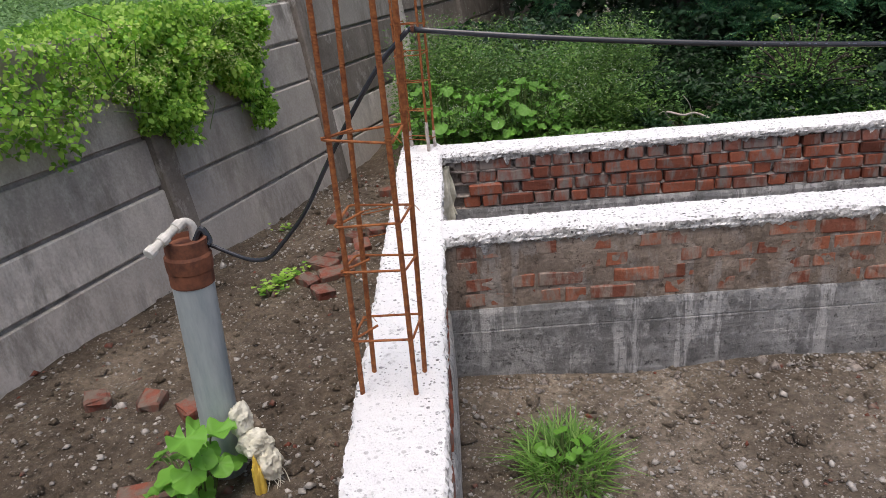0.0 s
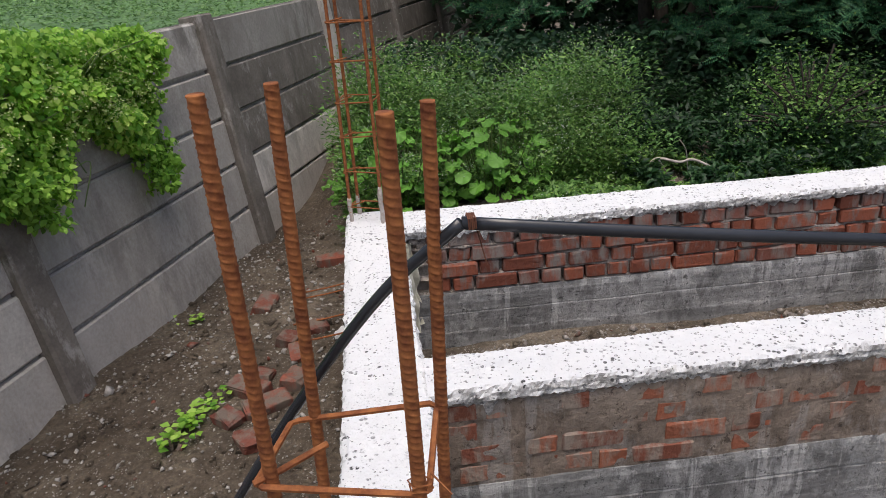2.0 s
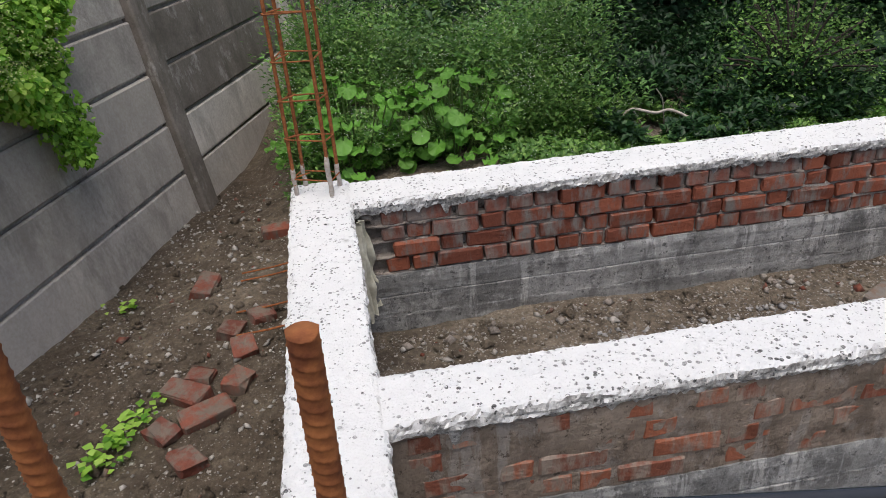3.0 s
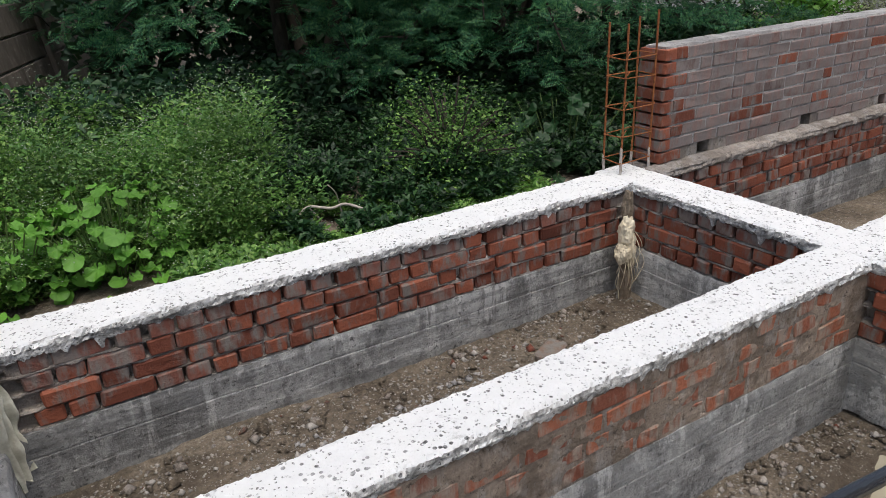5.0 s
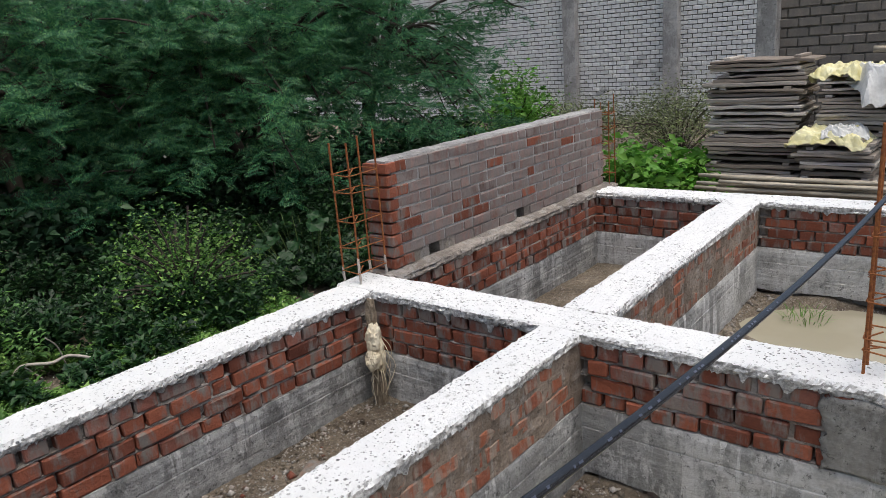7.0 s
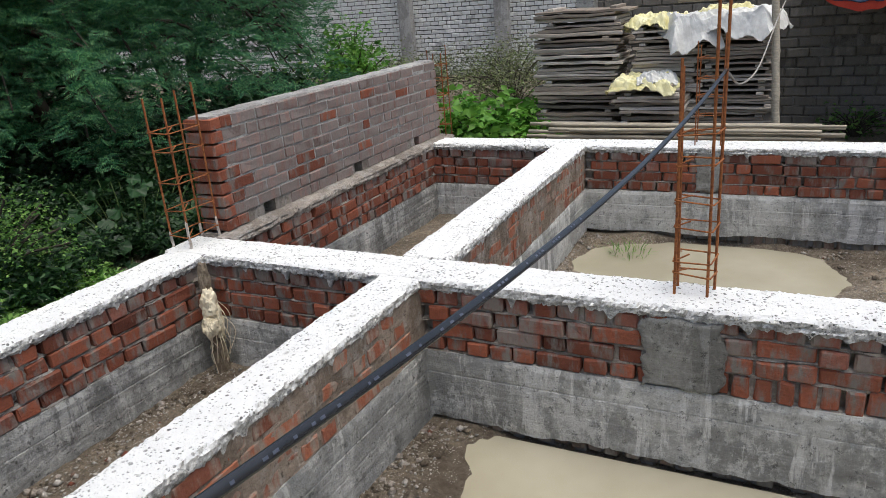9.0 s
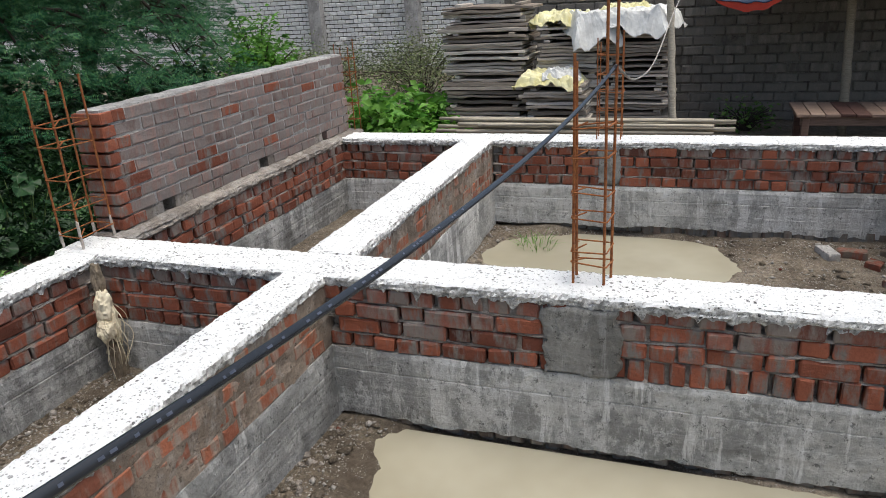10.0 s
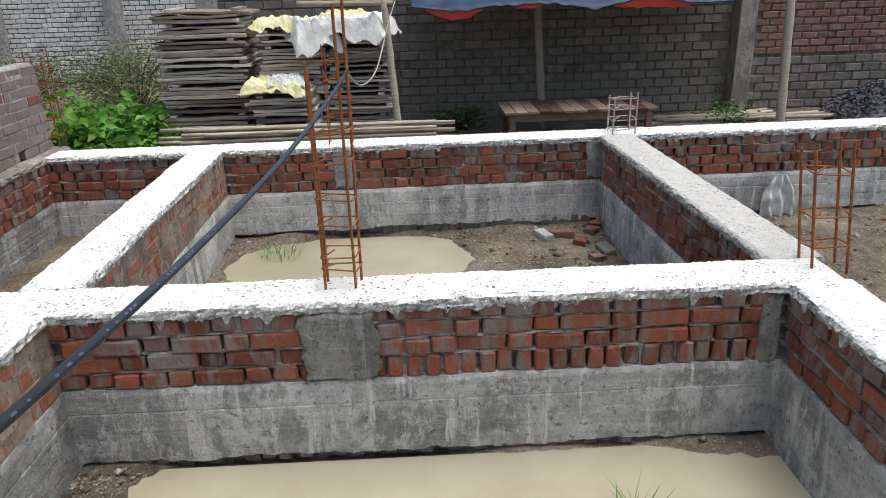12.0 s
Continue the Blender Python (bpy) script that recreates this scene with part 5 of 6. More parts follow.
def field():
    """Low green crop beyond the fence."""
    n = 60000
    r = RNG.uniform(0, 1, n) ** 1.9
    lift = RNG.uniform(-0.5, 1.0, n)
    along = -14 + 48 * RNG.uniform(0, 1, n)
    away = 1.0 + 60 * r
    D, N = np.array(FENCE_D), np.array(FENCE_N)
    base = np.array(FENCE0)[None] + D[None] * along[:, None] + N[None] * away[:, None]
    base[:, 2] = GROUND_W + RNG.uniform(0.0, 0.35, n) + 0.03 * lift + away * 0.028
    way = rand_dirs(n, -0.1, 0.7)
    k = (0.7 + away * 0.05)
    L = RNG.uniform(0.07, 0.16, n) * k
    v, f = leaves_mesh(base, way, np.tile([0, 0, 1.0], (n, 1)), L, L * 0.7)
    tagged(tri_part("crop_field", v, f, LEAF_FIELD), "wide field of low green crop plants", "field", "", "stuff")
    us = np.linspace(-60, 120, 40)
    vs = np.linspace(0.9, 160, 30)
    verts, faces = [], []
    for q in vs:
        for u in us:
            p = FENCE0 + FENCE_D * u + FENCE_N * q
            verts.append((p.x, p.y, GROUND_W + 0.12 + q * 0.028 + 0.03 * noise.noise(Vector((u, q, 0)))))
    m = len(us)
    faces = [(j * m + i, j * m + i + 1, (j + 1) * m + i + 1, (j + 1) * m + i) for j in range(len(vs) - 1) for i in range(m - 1)]
    tagged(mesh_part("crop_ground", verts, faces, LEAF_FIELD), "green crop cover on the field", "field", "", "structure")


field()


def far_edge():
    """Trees and a low shed at the far side of the field."""
    n = 9000
    u = RNG.uniform(-0.55, 0.02, n)
    d = RNG.uniform(72, 78, n)
    base = np.stack([d * u, d * np.sqrt(1 - u ** 2), 2.3 + RNG.uniform(0, 1, n) * (3.4 + 1.5 * np.sin(u * 31) + np.sin(u * 70))], 1)
    v, f = leaves_mesh(base, rand_dirs(n, -0.6, 0.4), rand_dirs(n, 0.2, 1), RNG.uniform(0.5, 1.1, n), RNG.uniform(0.4, 0.8, n))
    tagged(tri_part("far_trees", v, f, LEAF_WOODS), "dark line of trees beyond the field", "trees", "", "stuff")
    shed = thing("shed", "low brown shed at the edge of the field", "shed", (-20.4, 55.0, 2.0))
    part("wall", box_bm((3.4, 2.4, 1.3), 0.03), BRICK_DULL, shed).location = (0, 0, 0.6)
    roof = part("roof", box_bm((3.9, 2.9, 0.12), 0.02), RUST_DARK, shed)
    roof.location = (0, 0, 1.32)
    roof.rotation_euler = (radians(5), 0, 0)


far_edge()

# ---- yard behind the far wall ----
def brick_field(name, label, origin, along, length, height, kind, material, row_h, step_u, parts_range, thick=0.22, mortar=MORTAR, gap_rows=()):
    """A rough block wall: a core, blocks near the middle as single pieces, the rest joined."""
    along = Vector(along).normalized()
    face = Vector((along.y, -along.x, 0))
    rot = Matrix((along, -face, Vector((0, 0, 1)))).transposed().to_4x4()
    m = Matrix.Translation(origin) @ rot
    bm = box_bm((length, thick, height), 0.0)
    core = part(name, bm, mortar)
    core.matrix_basis = m @ Matrix.Translation((length / 2, thick / 2 + 0.012, height / 2))
    tagged(core, label, "wall", "", "structure")
    rng = random.Random(name)
    w, h = step_u - 0.016, row_h - 0.016
    me_list = []
    for _ in range(4):
        b = box_bm((w, 0.06, h), 0.008, 0.005, rng)
        me = bpy.data.meshes.new("block")
        b.to_mesh(me)
        b.free()
        me.materials.append(material)
        me_list.append(me)
    rest_v, rest_f, o = [], [], 0
    made = 0
    for r in range(int(height / row_h)):
        u = (r % 2) * step_u / 2
        while u < length - step_u:
            p = Vector((u + step_u / 2, 0.022 + rng.uniform(-0.006, 0.006), row_h * (r + 0.5)))
            if r not in gap_rows or rng.random() > 0.5:
                if parts_range[0] < u < parts_range[1] and parts_range[2] < p.z < parts_range[3] and made < 300:
                    ob = new("block", rng.choice(me_list))
                    ob.parent = core
                    ob.matrix_basis = Matrix.Translation((-length / 2, -thick / 2 - 0.012, -height / 2)) @ Matrix.Translation(p)
                    made += 1
                else:
                    src = rng.choice(me_list)
                    rest_v += [p + vv.co - Vector((length / 2, thick / 2 + 0.012, height / 2)) for vv in src.vertices]
                    rest_f += [tuple(i + o for i in q.vertices) for q in src.polygons]
                    o += len(src.vertices)
            u += step_u
    if rest_v:
        rest = mesh_part("blockwork", rest_v, rest_f, material, core)
        rest["kind"] = "stuff"
    return core


brick_field("wall_yard", "dark grey-brown block wall in the shade of a tarpaulin", (10.5, 1.0, GROUND_E - 0.1), (0, -1, 0), 7.05, 2.9, "block", BRICK_ASH, 0.118, 0.25, (1.2, 7.0, 0.6, 1.7), mortar=MORTAR_ASH, gap_rows=(9,))
brick_field("wall_yard_south", "grey block wall with red brick upper part", (10.5, -6.3, GROUND_E - 0.1), (0, -1, 0), 7.0, 0.86, "block", BRICK_ASH, 0.118, 0.25, (0, 3, 0.2, 0.9), mortar=MORTAR_ASH)
brick_field("wall_yard_south_upper", "red brick wall above grey blockwork", (10.5, -6.3, GROUND_E + 0.76), (0, -1, 0), 7.0, 2.0, "block", BRICK_DULL, 0.095, 0.235, (0, 3.2, 0.0, 1.0), mortar=MORTAR_ASH)
brick_field("wall_far", "whitewashed rough brick wall across the yard", (17.0, 22.0, GROUND_E - 0.1), (0, -1, 0), 21.5, 4.3, "block", BRICK_WHITE, 0.1, 0.215, (15.0, 19.5, 0.4, 1.6), mortar=SOOT)


def pillar(name, x, y, h, w, label, mat=PLASTER):
    bm = box_bm((0.26, w, h), 0.012, 0.004, random.Random(1))
    ob = part(name, bm, mat)
    ob.location = (x, y, GROUND_E - 0.05 + h / 2)
    tagged(ob, label, "column", "", "structure")


pillar("column_1", 10.42, -6.15, 2.9, 0.24, "grey concrete column in the block wall", MORTAR)
pillar("column_2", 16.92, 4.7, 4.3, 0.34, "pale concrete column in the whitewashed wall")
pillar("column_3", 16.92, 7.25, 4.3, 0.34, "pale concrete column in the whitewashed wall")
pillar("column_4", 10.42, 0.95, 2.9, 0.24, "grey concrete column at the wall corner")


def plank_stack(place, w, d, h, label, seed, thick=0.042, slump=0.045):
    """A pile of shuttering planks lying on one another, in uneven layers."""
    rng = random.Random(seed)
    ob = thing("plank_stack", label, "planks", place, "plank piles")
    z = 0.0
    while z < h:
        t = thick * rng.uniform(0.7, 1.25)
        ww = w * rng.uniform(0.86, 1.05)
        bm = box_bm((d, ww, t * 0.8), 0.005, 0.004, rng)
        bmesh.ops.subdivide_edges(bm, edges=[e for e in bm.edges if abs(e.verts[0].co.y - e.verts[1].co.y) > ww * 0.6], cuts=5)
        for v in bm.verts:
            v.co.z += 0.016 * noise.noise(Vector((v.co.y * 4, z * 30, seed)))
            v.co.x += 0.024 * noise.noise(Vector((v.co.y * 7, z * 40, seed)))
        o = part("plank", bm, PLANK, ob)
        o.location = (rng.uniform(-slump, slump), rng.uniform(-slump, slump), z + t / 2)
        o.rotation_euler = (rng.uniform(-0.012, 0.012), 0, rng.uniform(-0.03, 0.03))
        if rng.random() < 0.35:
            for yy in (-0.36, 0.36):
                bm = box_bm((d * 0.9, 0.07, 0.03), 0.004, 0.002, rng)
                q = part("batten", bm, PLANK, o)
                q.location = (rng.uniform(-0.03, 0.02), yy * w + rng.uniform(-0.05, 0.05), t / 2 + 0.012)
            z += 0.03
        z += t
    return ob


plank_stack((9.0, 0.62, GROUND_E), 1.02, 0.62, 1.62, "tall stack of weathered shuttering planks", 2)
plank_stack((8.95, -0.36, GROUND_E), 0.72, 0.6, 1.38, "stack of shuttering planks under woven sacks", 5)
plank_stack((8.98, -1.08, GROUND_E), 0.74, 0.62, 1.4, "dense stack of thin planks under woven sacks", 8, 0.03)
plank_stack((8.5, -0.25, GROUND_E), 0.7, 0.5, 0.82, "low stack of planks under a yellow sack", 9)


def draped(name, label, place, sx, sy, material, seed, yaw=0.0, hang=0.16):
    """A woven sack thrown over a pile: folds on top, edges hanging, with thickness."""
    n = 30
    top, bot = [], []
    for j in range(n + 1):
        for i in range(n + 1):
            u, w = i / n - 0.5, j / n - 0.5
            r = max(abs(u), abs(w)) * 2
            z = 0.05 * noise.noise(Vector((u * 5, w * 5, seed))) + 0.05 * abs(noise.noise(Vector((u * 9, w * 9, seed + 3)))) + 0.016 * abs(noise.noise(Vector((u * 21, w * 21, seed + 8)))) - hang * (0.8 + 0.5 * noise.noise(Vector((u * 3, w * 3, seed + 5)))) * max(0.0, r - 0.6) ** 1.2 * 3
            x = u * sx * (1 + 0.12 * noise.noise(Vector((w * 4, seed, 0)))) * (1 - 0.2 * max(0, r - 0.62))
            y = w * sy * (1 + 0.12 * noise.noise(Vector((u * 4, seed, 5)))) * (1 - 0.2 * max(0, r - 0.62))
            top.append((x, y, z + 0.05))
            bot.append((x, y, z + 0.042))
    m = n + 1
    q = [(j * m + i, j * m + i + 1, (j + 1) * m + i + 1, (j + 1) * m + i) for j in range(n) for i in range(n)]
    o = len(top)
    rim = [i for i in range(m)] + [j * m + n for j in range(1, m)] + [n * m + i for i in range(n - 1, -1, -1)] + [j * m for j in range(n - 1, 0, -1)]
    faces = q + [tuple(k + o for k in r[::-1]) for r in q] + [(rim[(k + 1) % len(rim)], a, a + o, rim[(k + 1) % len(rim)] + o) for k, a in enumerate(rim)]
    ob = mesh_part(name, top + bot, faces, material)
    ob.matrix_basis = pose(*place, 0, 0, yaw)
    return tagged(ob, label, "sack", "woven sacks")


draped("woven_sack", "white woven plastic sack hanging over planks", (8.8, -0.55, 1.79), 0.85, 0.6, SACK, 2, 25, 0.34)
draped("woven_sack", "yellow and white woven sack on the planks", (8.95, -0.25, 1.8), 0.75, 0.6, SACK_YELLOW, 5, -22, 0.16)
draped("woven_sack", "white woven plastic sack hanging over planks", (8.84, -1.1, 1.81), 0.85, 0.85, SACK, 9, -14, 0.24)
draped("woven_sack", "yellow woven sack on the planks", (9.05, -0.95, 1.84), 0.5, 0.6, SACK_YELLOW, 12, 20, 0.1)
draped("woven_sack", "yellow woven sack over the low plank pile", (8.45, -0.2, 1.2), 0.6, 0.78, SACK_YELLOW, 15, -5, 0.14)
draped("woven_sack", "white woven sack folded on the low plank pile", (8.42, -0.32, 1.235), 0.42, 0.45, SACK, 18, 10, 0.1)


def pole(name, a, b, r, label, mat=BAMBOO, category="pole", group=""):
    a, b = Vector(a), Vector(b)
    n = 14
    pts = [a.lerp(b, i / n) + Vector((0.008 * noise.noise(Vector((i, a.x, 1))), 0.008 * noise.noise(Vector((i, a.y, 2))), 0)) for i in range(n + 1)]
    rad = [r * (1.12 if i % 3 == 0 else 1.0) * (1 - 0.15 * i / n) for i in range(n + 1)]
    v, f = tube(pts, rad, 9)
    ob = mesh_part(name, v, f, mat, None, "", True)
    return tagged(ob, label, category, group)


for k in range(26):
    y0, y1 = 1.0 - 0.25 * (k % 3), -1.9 - 0.2 * (k % 2)
    pole("bamboo_pole", (8.12 - 0.06 * (k % 4), y0, 0.372 + 0.037 * (k // 2)), (8.15 - 0.06 * ((k + 1) % 4), y1, 0.374 + 0.037 * (k // 2)), 0.0185, "grey bamboo pole lying in front of planks", group="bamboo poles")
pole("bamboo_post", (8.45, -1.52, GROUND_E), (8.5, -1.4, 2.1), 0.04, "upright bamboo post beside the plank pile")
pole("bamboo_rail", (8.52, -0.5, 2.02), (8.5, -1.5, 2.0), 0.03, "bamboo rail tied to a post")
pole("wooden_post", (9.5, -3.28, GROUND_E), (9.5, -3.2, 2.0), 0.05, "rough wooden post holding up the tarpaulin")
pole("wooden_post", (9.0, -6.1, GROUND_E), (9.0, -6.0, 2.35), 0.055, "rough wooden post holding up the tarpaulin")
for k in range(9):
    y0 = -4.3 - 0.2 * (k % 4)
    pole("bamboo_pole", (9.3 + 0.09 * (k % 5), y0, 0.4 + 0.035 * (k // 3)), (9.0 + 0.16 * k % 0.9, y0 - 2.2 + 0.2 * (k % 3), 0.45 + 0.035 * (k // 3)), 0.028, "loose grey pole on the ground", group="loose poles")


def tarp_sheet():
    ob = thing("tarpaulin", "blue tarpaulin roof with red underside, sagging", "tarpaulin", (8.7, -1.7, 1.925))
    nu, nv = 110, 18

    def at(u, v):
        y = -4.0 * u
        x = 1.75 * v
        sag = 0.05 * math.sin(u * math.pi * 3) ** 2 * (1 - v) + 0.04 * noise.noise(Vector((u * 7, v * 3, 0))) + 0.05 * abs(noise.noise(Vector((u * 23, v * 5, 2))))
        return Vector((x + 0.06 * noise.noise(Vector((u * 9, 4, v))), y, 0.55 * v - sag + 0.03))
    verts = [at(i / nu, j / nv) for j in range(nv + 1) for i in range(nu + 1)]
    under = [p - Vector((0, 0, 0.012)) for p in verts]
    m = nu + 1
    q = [(j * m + i, (j + 1) * m + i, (j + 1) * m + i + 1, j * m + i + 1) for j in range(nv) for i in range(nu)]
    mesh_part("sheet", verts + under, q + [tuple(k + len(verts) for k in r[::-1]) for r in q] + [(i, i + 1, i + 1 + len(verts), i + len(verts)) for i in range(nu)], TARP, ob, "", True)
    for a, b, dz in ((0.03, 0.2, 0.09), (0.55, 0.78, 0.1), (0.27, 0.36, 0.05)):
        vs, n = [], 16
        for i in range(n + 1):
            u = a + (b - a) * i / n
            p = at(u, 0.0) + Vector((0.01, 0, -0.004))
            d = dz * math.sin(math.pi * i / n) ** 0.7
            vs += [p, p + Vector((0.02, 0, -d)), p + Vector((0.028, 0, -d)), p + Vector((0.012, 0, 0))]
        fs = [(4 * i + k, 4 * i + (k + 1) % 4, 4 * i + 4 + (k + 1) % 4, 4 * i + 4 + k) for i in range(n) for k in range(4)]
        mesh_part("red_lining", vs, fs, TARP_RED, ob, "red lining hanging below the edge")
    return ob


tarp_sheet()


def wooden_table():
    x, y, w, l, h = 8.85, -3.55, 0.75, 1.75, 0.44
    ob = thing("wooden_table", "low rough table of dark and pale planks", "table", (x, y, GROUND_E))
    rng = random.Random(2)
    k = 13
    for i in range(k):
        bm = box_bm((w, l / k - 0.008, 0.03), 0.004, 0.003, rng)
        o = part("table_plank", bm, TABLEWOOD, ob)
        o.location = (rng.uniform(-0.02, 0.02), -l / 2 + l / k * (i + 0.5), h)
    for sx in (-1, 1):
        o = part("apron", box_bm((0.035, l - 0.1, 0.09), 0.004), TABLEWOOD, ob)
        o.location = (sx * (w / 2 - 0.06), 0, h - 0.06)
        for sy in (-1, 1):
            o = part("leg", box_bm((0.07, 0.07, h - 0.02), 0.006), TABLEWOOD, ob)
            o.location = (sx * (w / 2 - 0.06), sy * (l / 2 - 0.1), (h - 0.02) / 2)


wooden_table()

# dark gravel heap
def heap(name, label, place, r, h, mat):
    bm = bmesh.new()
    bmesh.ops.create_icosphere(bm, subdivisions=4, radius=1)
    for v in bm.verts:
        c = v.co
        k = 1 + 0.18 * noise.noise(c * 2) + 0.06 * noise.noise(c * 9)
        v.co = Vector((c.x * r * k, c.y * r * 1.3 * k, max(-0.05, c.z) * h * k))
    ob = part(name, bm, mat)
    ob.location = place
    tagged(ob, label, "heap", "", "stuff")
    return ob


heap("gravel_heap", "heap of dark crushed gravel by the yard wall", (9.1, -8.0, GROUND_E), 0.95, 0.5, STONE_DARK)
GA, GR = RNG.uniform(0, 6.28, 2600), np.sqrt(RNG.uniform(0, 1, 2600))
stones_v, stones_f = leaves_mesh(np.stack([9.1 + 0.97 * GR * np.cos(GA), -8.0 + 1.27 * GR * np.sin(GA), GROUND_E + 0.02 + 0.52 * np.sqrt(np.maximum(0, 1 - GR ** 2))], 1),
                                 rand_dirs(2600, -0.2, 0.6), rand_dirs(2600, 0.2, 1), np.full(2600, 0.06), np.full(2600, 0.05), 0.4, 0.2)
tri_part("loose_gravel", stones_v, stones_f, STONE_DARK, bpy.data.objects["gravel_heap"]).matrix_basis = Matrix.Translation((-9.1, 8.0, -GROUND_E))


def pebbles(name, label, areas, n, mat, size, category="stones", seed=0):
    """Stones strewn on the soil, joined."""
    rng = np.random.default_rng(100 + seed)
    octa = np.array([[1, 0, 0], [-1, 0, 0], [0, 1, 0], [0, -1, 0], [0, 0, 0.75], [0, 0, -0.75]], float)
    tri = np.array([[0, 2, 4], [2, 1, 4], [1, 3, 4], [3, 0, 4], [2, 0, 5], [1, 2, 5], [3, 1, 5], [0, 3, 5]])
    cs = []
    for (x0, x1, y0, y1), share in areas:
        k = int(n * share)
        x, y = rng.uniform(x0, x1, k), rng.uniform(y0, y1, k)
        keep = pond_depth(x, y) < 0.0
        keep |= y > 0.1
        cs.append(np.stack([x, y, ground_height(x, y)], 1)[keep])
    c = np.concatenate(cs)
    s = size * (0.35 + rng.exponential(0.5, len(c)))
    c[:, 2] += s * 0.25
    v = octa[None] * (1 + rng.normal(0, 0.28, (len(c), 6, 1))) * s[:, None, None]
    v = v * rng.uniform(0.6, 1.3, (len(c), 1, 3))
    a = rng.uniform(0, 6.28, len(c))
    ca, sa = np.cos(a)[:, None], np.sin(a)[:, None]
    v = np.stack([v[..., 0] * ca - v[..., 1] * sa, v[..., 0] * sa + v[..., 1] * ca, v[..., 2]], -1) + c[:, None, :]
    f = (np.arange(len(c))[:, None, None] * 6 + tri[None]).reshape(-1, 3)
    tagged(tri_part(name, v.reshape(-1, 3), f, mat), label, category, "", "stuff")


SITE = (((-2.2, -0.3, -1.6, 3.2), 0.3), ((0.02, 3.4, -1.2, 0.0), 0.22), ((0.02, 3.4, 0.3, 1.45), 0.18), ((3.8, 6.6, -3.3, 0), 0.2), ((3.8, 6.6, -6, -3.7), 0.1))
pebbles("grit", "grey grit and small stones strewn on soil", SITE, 24000, STONE, 0.0068, seed=1)
pebbles("clods", "dark soil clods on the trampled ground", SITE, 8000, SOIL, 0.0115, seed=2)
pebbles("brick_chips", "red brick chips scattered on the soil", SITE, 900, BRICK_OLD, 0.012, seed=3)
pebbles("wall_foot_rubble", "crumbled mortar along the wall feet", (((0.05, 3.4, -0.16, -0.03), 0.3), ((3.3, 3.45, -3.3, 0), 0.2), ((0.02, 3.4, 1.3, 1.45), 0.2), ((3.8, 6.6, -0.2, -0.03), 0.15), ((6.45, 6.62, -3.3, 0), 0.15)), 1100, MORTAR, 0.012, seed=4)
pebbles("trench_rubble", "pale mortar droppings on the trench floor", (((0.02, 1.1, 0.32, 1.0), 0.5), ((0.05, 3.3, 0.3, 0.75), 0.3), ((1.1, 2.2, 0.6, 1.2), 0.2)), 5200, PLASTER, 0.0095, seed=6)


def loose_brick(x, y, yaw, label, dz=0.014, tilt=0.0, mat=BRICK_OLD, broken=False, size=(0.222, 0.106, 0.073)):
    rng = random.Random(int(abs(x) * 1000 + abs(y) * 100))
    s = (size[0] * (0.47 if broken else 0.94), size[1], size[2])
    bm = box_bm(s, 0.008, 0.006 if not broken else 0.012, rng)
    ob = part("brick_half" if broken else "loose_brick", bm, mat)
    ob.matrix_basis = pose(x, y, float(ground_height(x, y)) + dz, tilt, 0, yaw)
    tagged(ob, label, "brick", "loose bricks")


for x, y, yaw, tilt, broken in ((-1.64, -0.355, 20, 6, True), (-1.364, -0.4, -8, 4, True), (-1.15, -0.5, 40, 0, True), (-1.17, -1.0, 12, 0, False), (-0.73, 0.58, 30, 14, True),
                                (-0.81, 1.87, 78, 18, False), (-0.44, 2.42, 8, 0, False), (-0.495, 1.47, 20, 10, True), (-0.635, 1.38, 70, 10, True), (-0.575, 1.0, 60, 5, True),
                                (-0.745, 1.08, 80, 12, True), (-0.79, 0.975, -35, 6, False), (-0.69, 0.83, 25, 8, False), (-0.85, 0.76, 50, 8, True), (-0.56, 1.24, 15, 16, True)):
    loose_brick(x, y, yaw, "broken red brick lying on the soil" if broken else "whole red brick lying on the soil", tilt=tilt, broken=broken)
loose_brick(2.53, 1.08, 25, "old damp brick on the trench floor", tilt=4, mat=BRICK_MUD)
for x, y, yaw, m_ in ((6.3, -2.75, 20, PLASTER), (6.2, -3.05, 60, BRICK_OLD), (6.0, -3.22, 10, BRICK_MUD), (6.42, -3.2, 45, BRICK_OLD), (6.53, -3.26, 5, BRICK_RED), (6.36, -2.93, 80, BRICK_OLD), (5.8, -3.1, 30, BRICK_GREY)):
    loose_brick(x, y, yaw, "mortar-covered brick in a small rubble pile", tilt=(yaw * 7) % 34 - 8, mat=m_, broken=yaw % 20 == 5 or yaw % 30 == 0)

# bag in the corner of the trench
bag = thing("hanging_bag", "torn tan cloth bag and netting hung in corner", "bag", (3.37, 1.37, 0.88))
bag.scale = (1.25, 1.25, 1.2)
crumpled("netting_top", (0.026, 0.024, 0.1), CLOTH_BROWN, 2.0, bag).location = (-0.01, -0.01, -0.08)
for k, (p, q) in enumerate((((-0.03, -0.03, -0.2), (0.045, 0.035, 0.085)), ((-0.045, -0.035, -0.3), (0.05, 0.035, 0.06)), ((-0.005, -0.035, -0.29), (0.03, 0.03, 0.09)))):
    crumpled("cloth_fold", q, CLOTH_TAN, 6.0 + 3.1 * k, bag, "tan cloth fold").location = p
crumpled("netting_tail", (0.035, 0.03, 0.16), CLOTH_BROWN, 9.0, bag).location = (0.0, -0.01, -0.5)
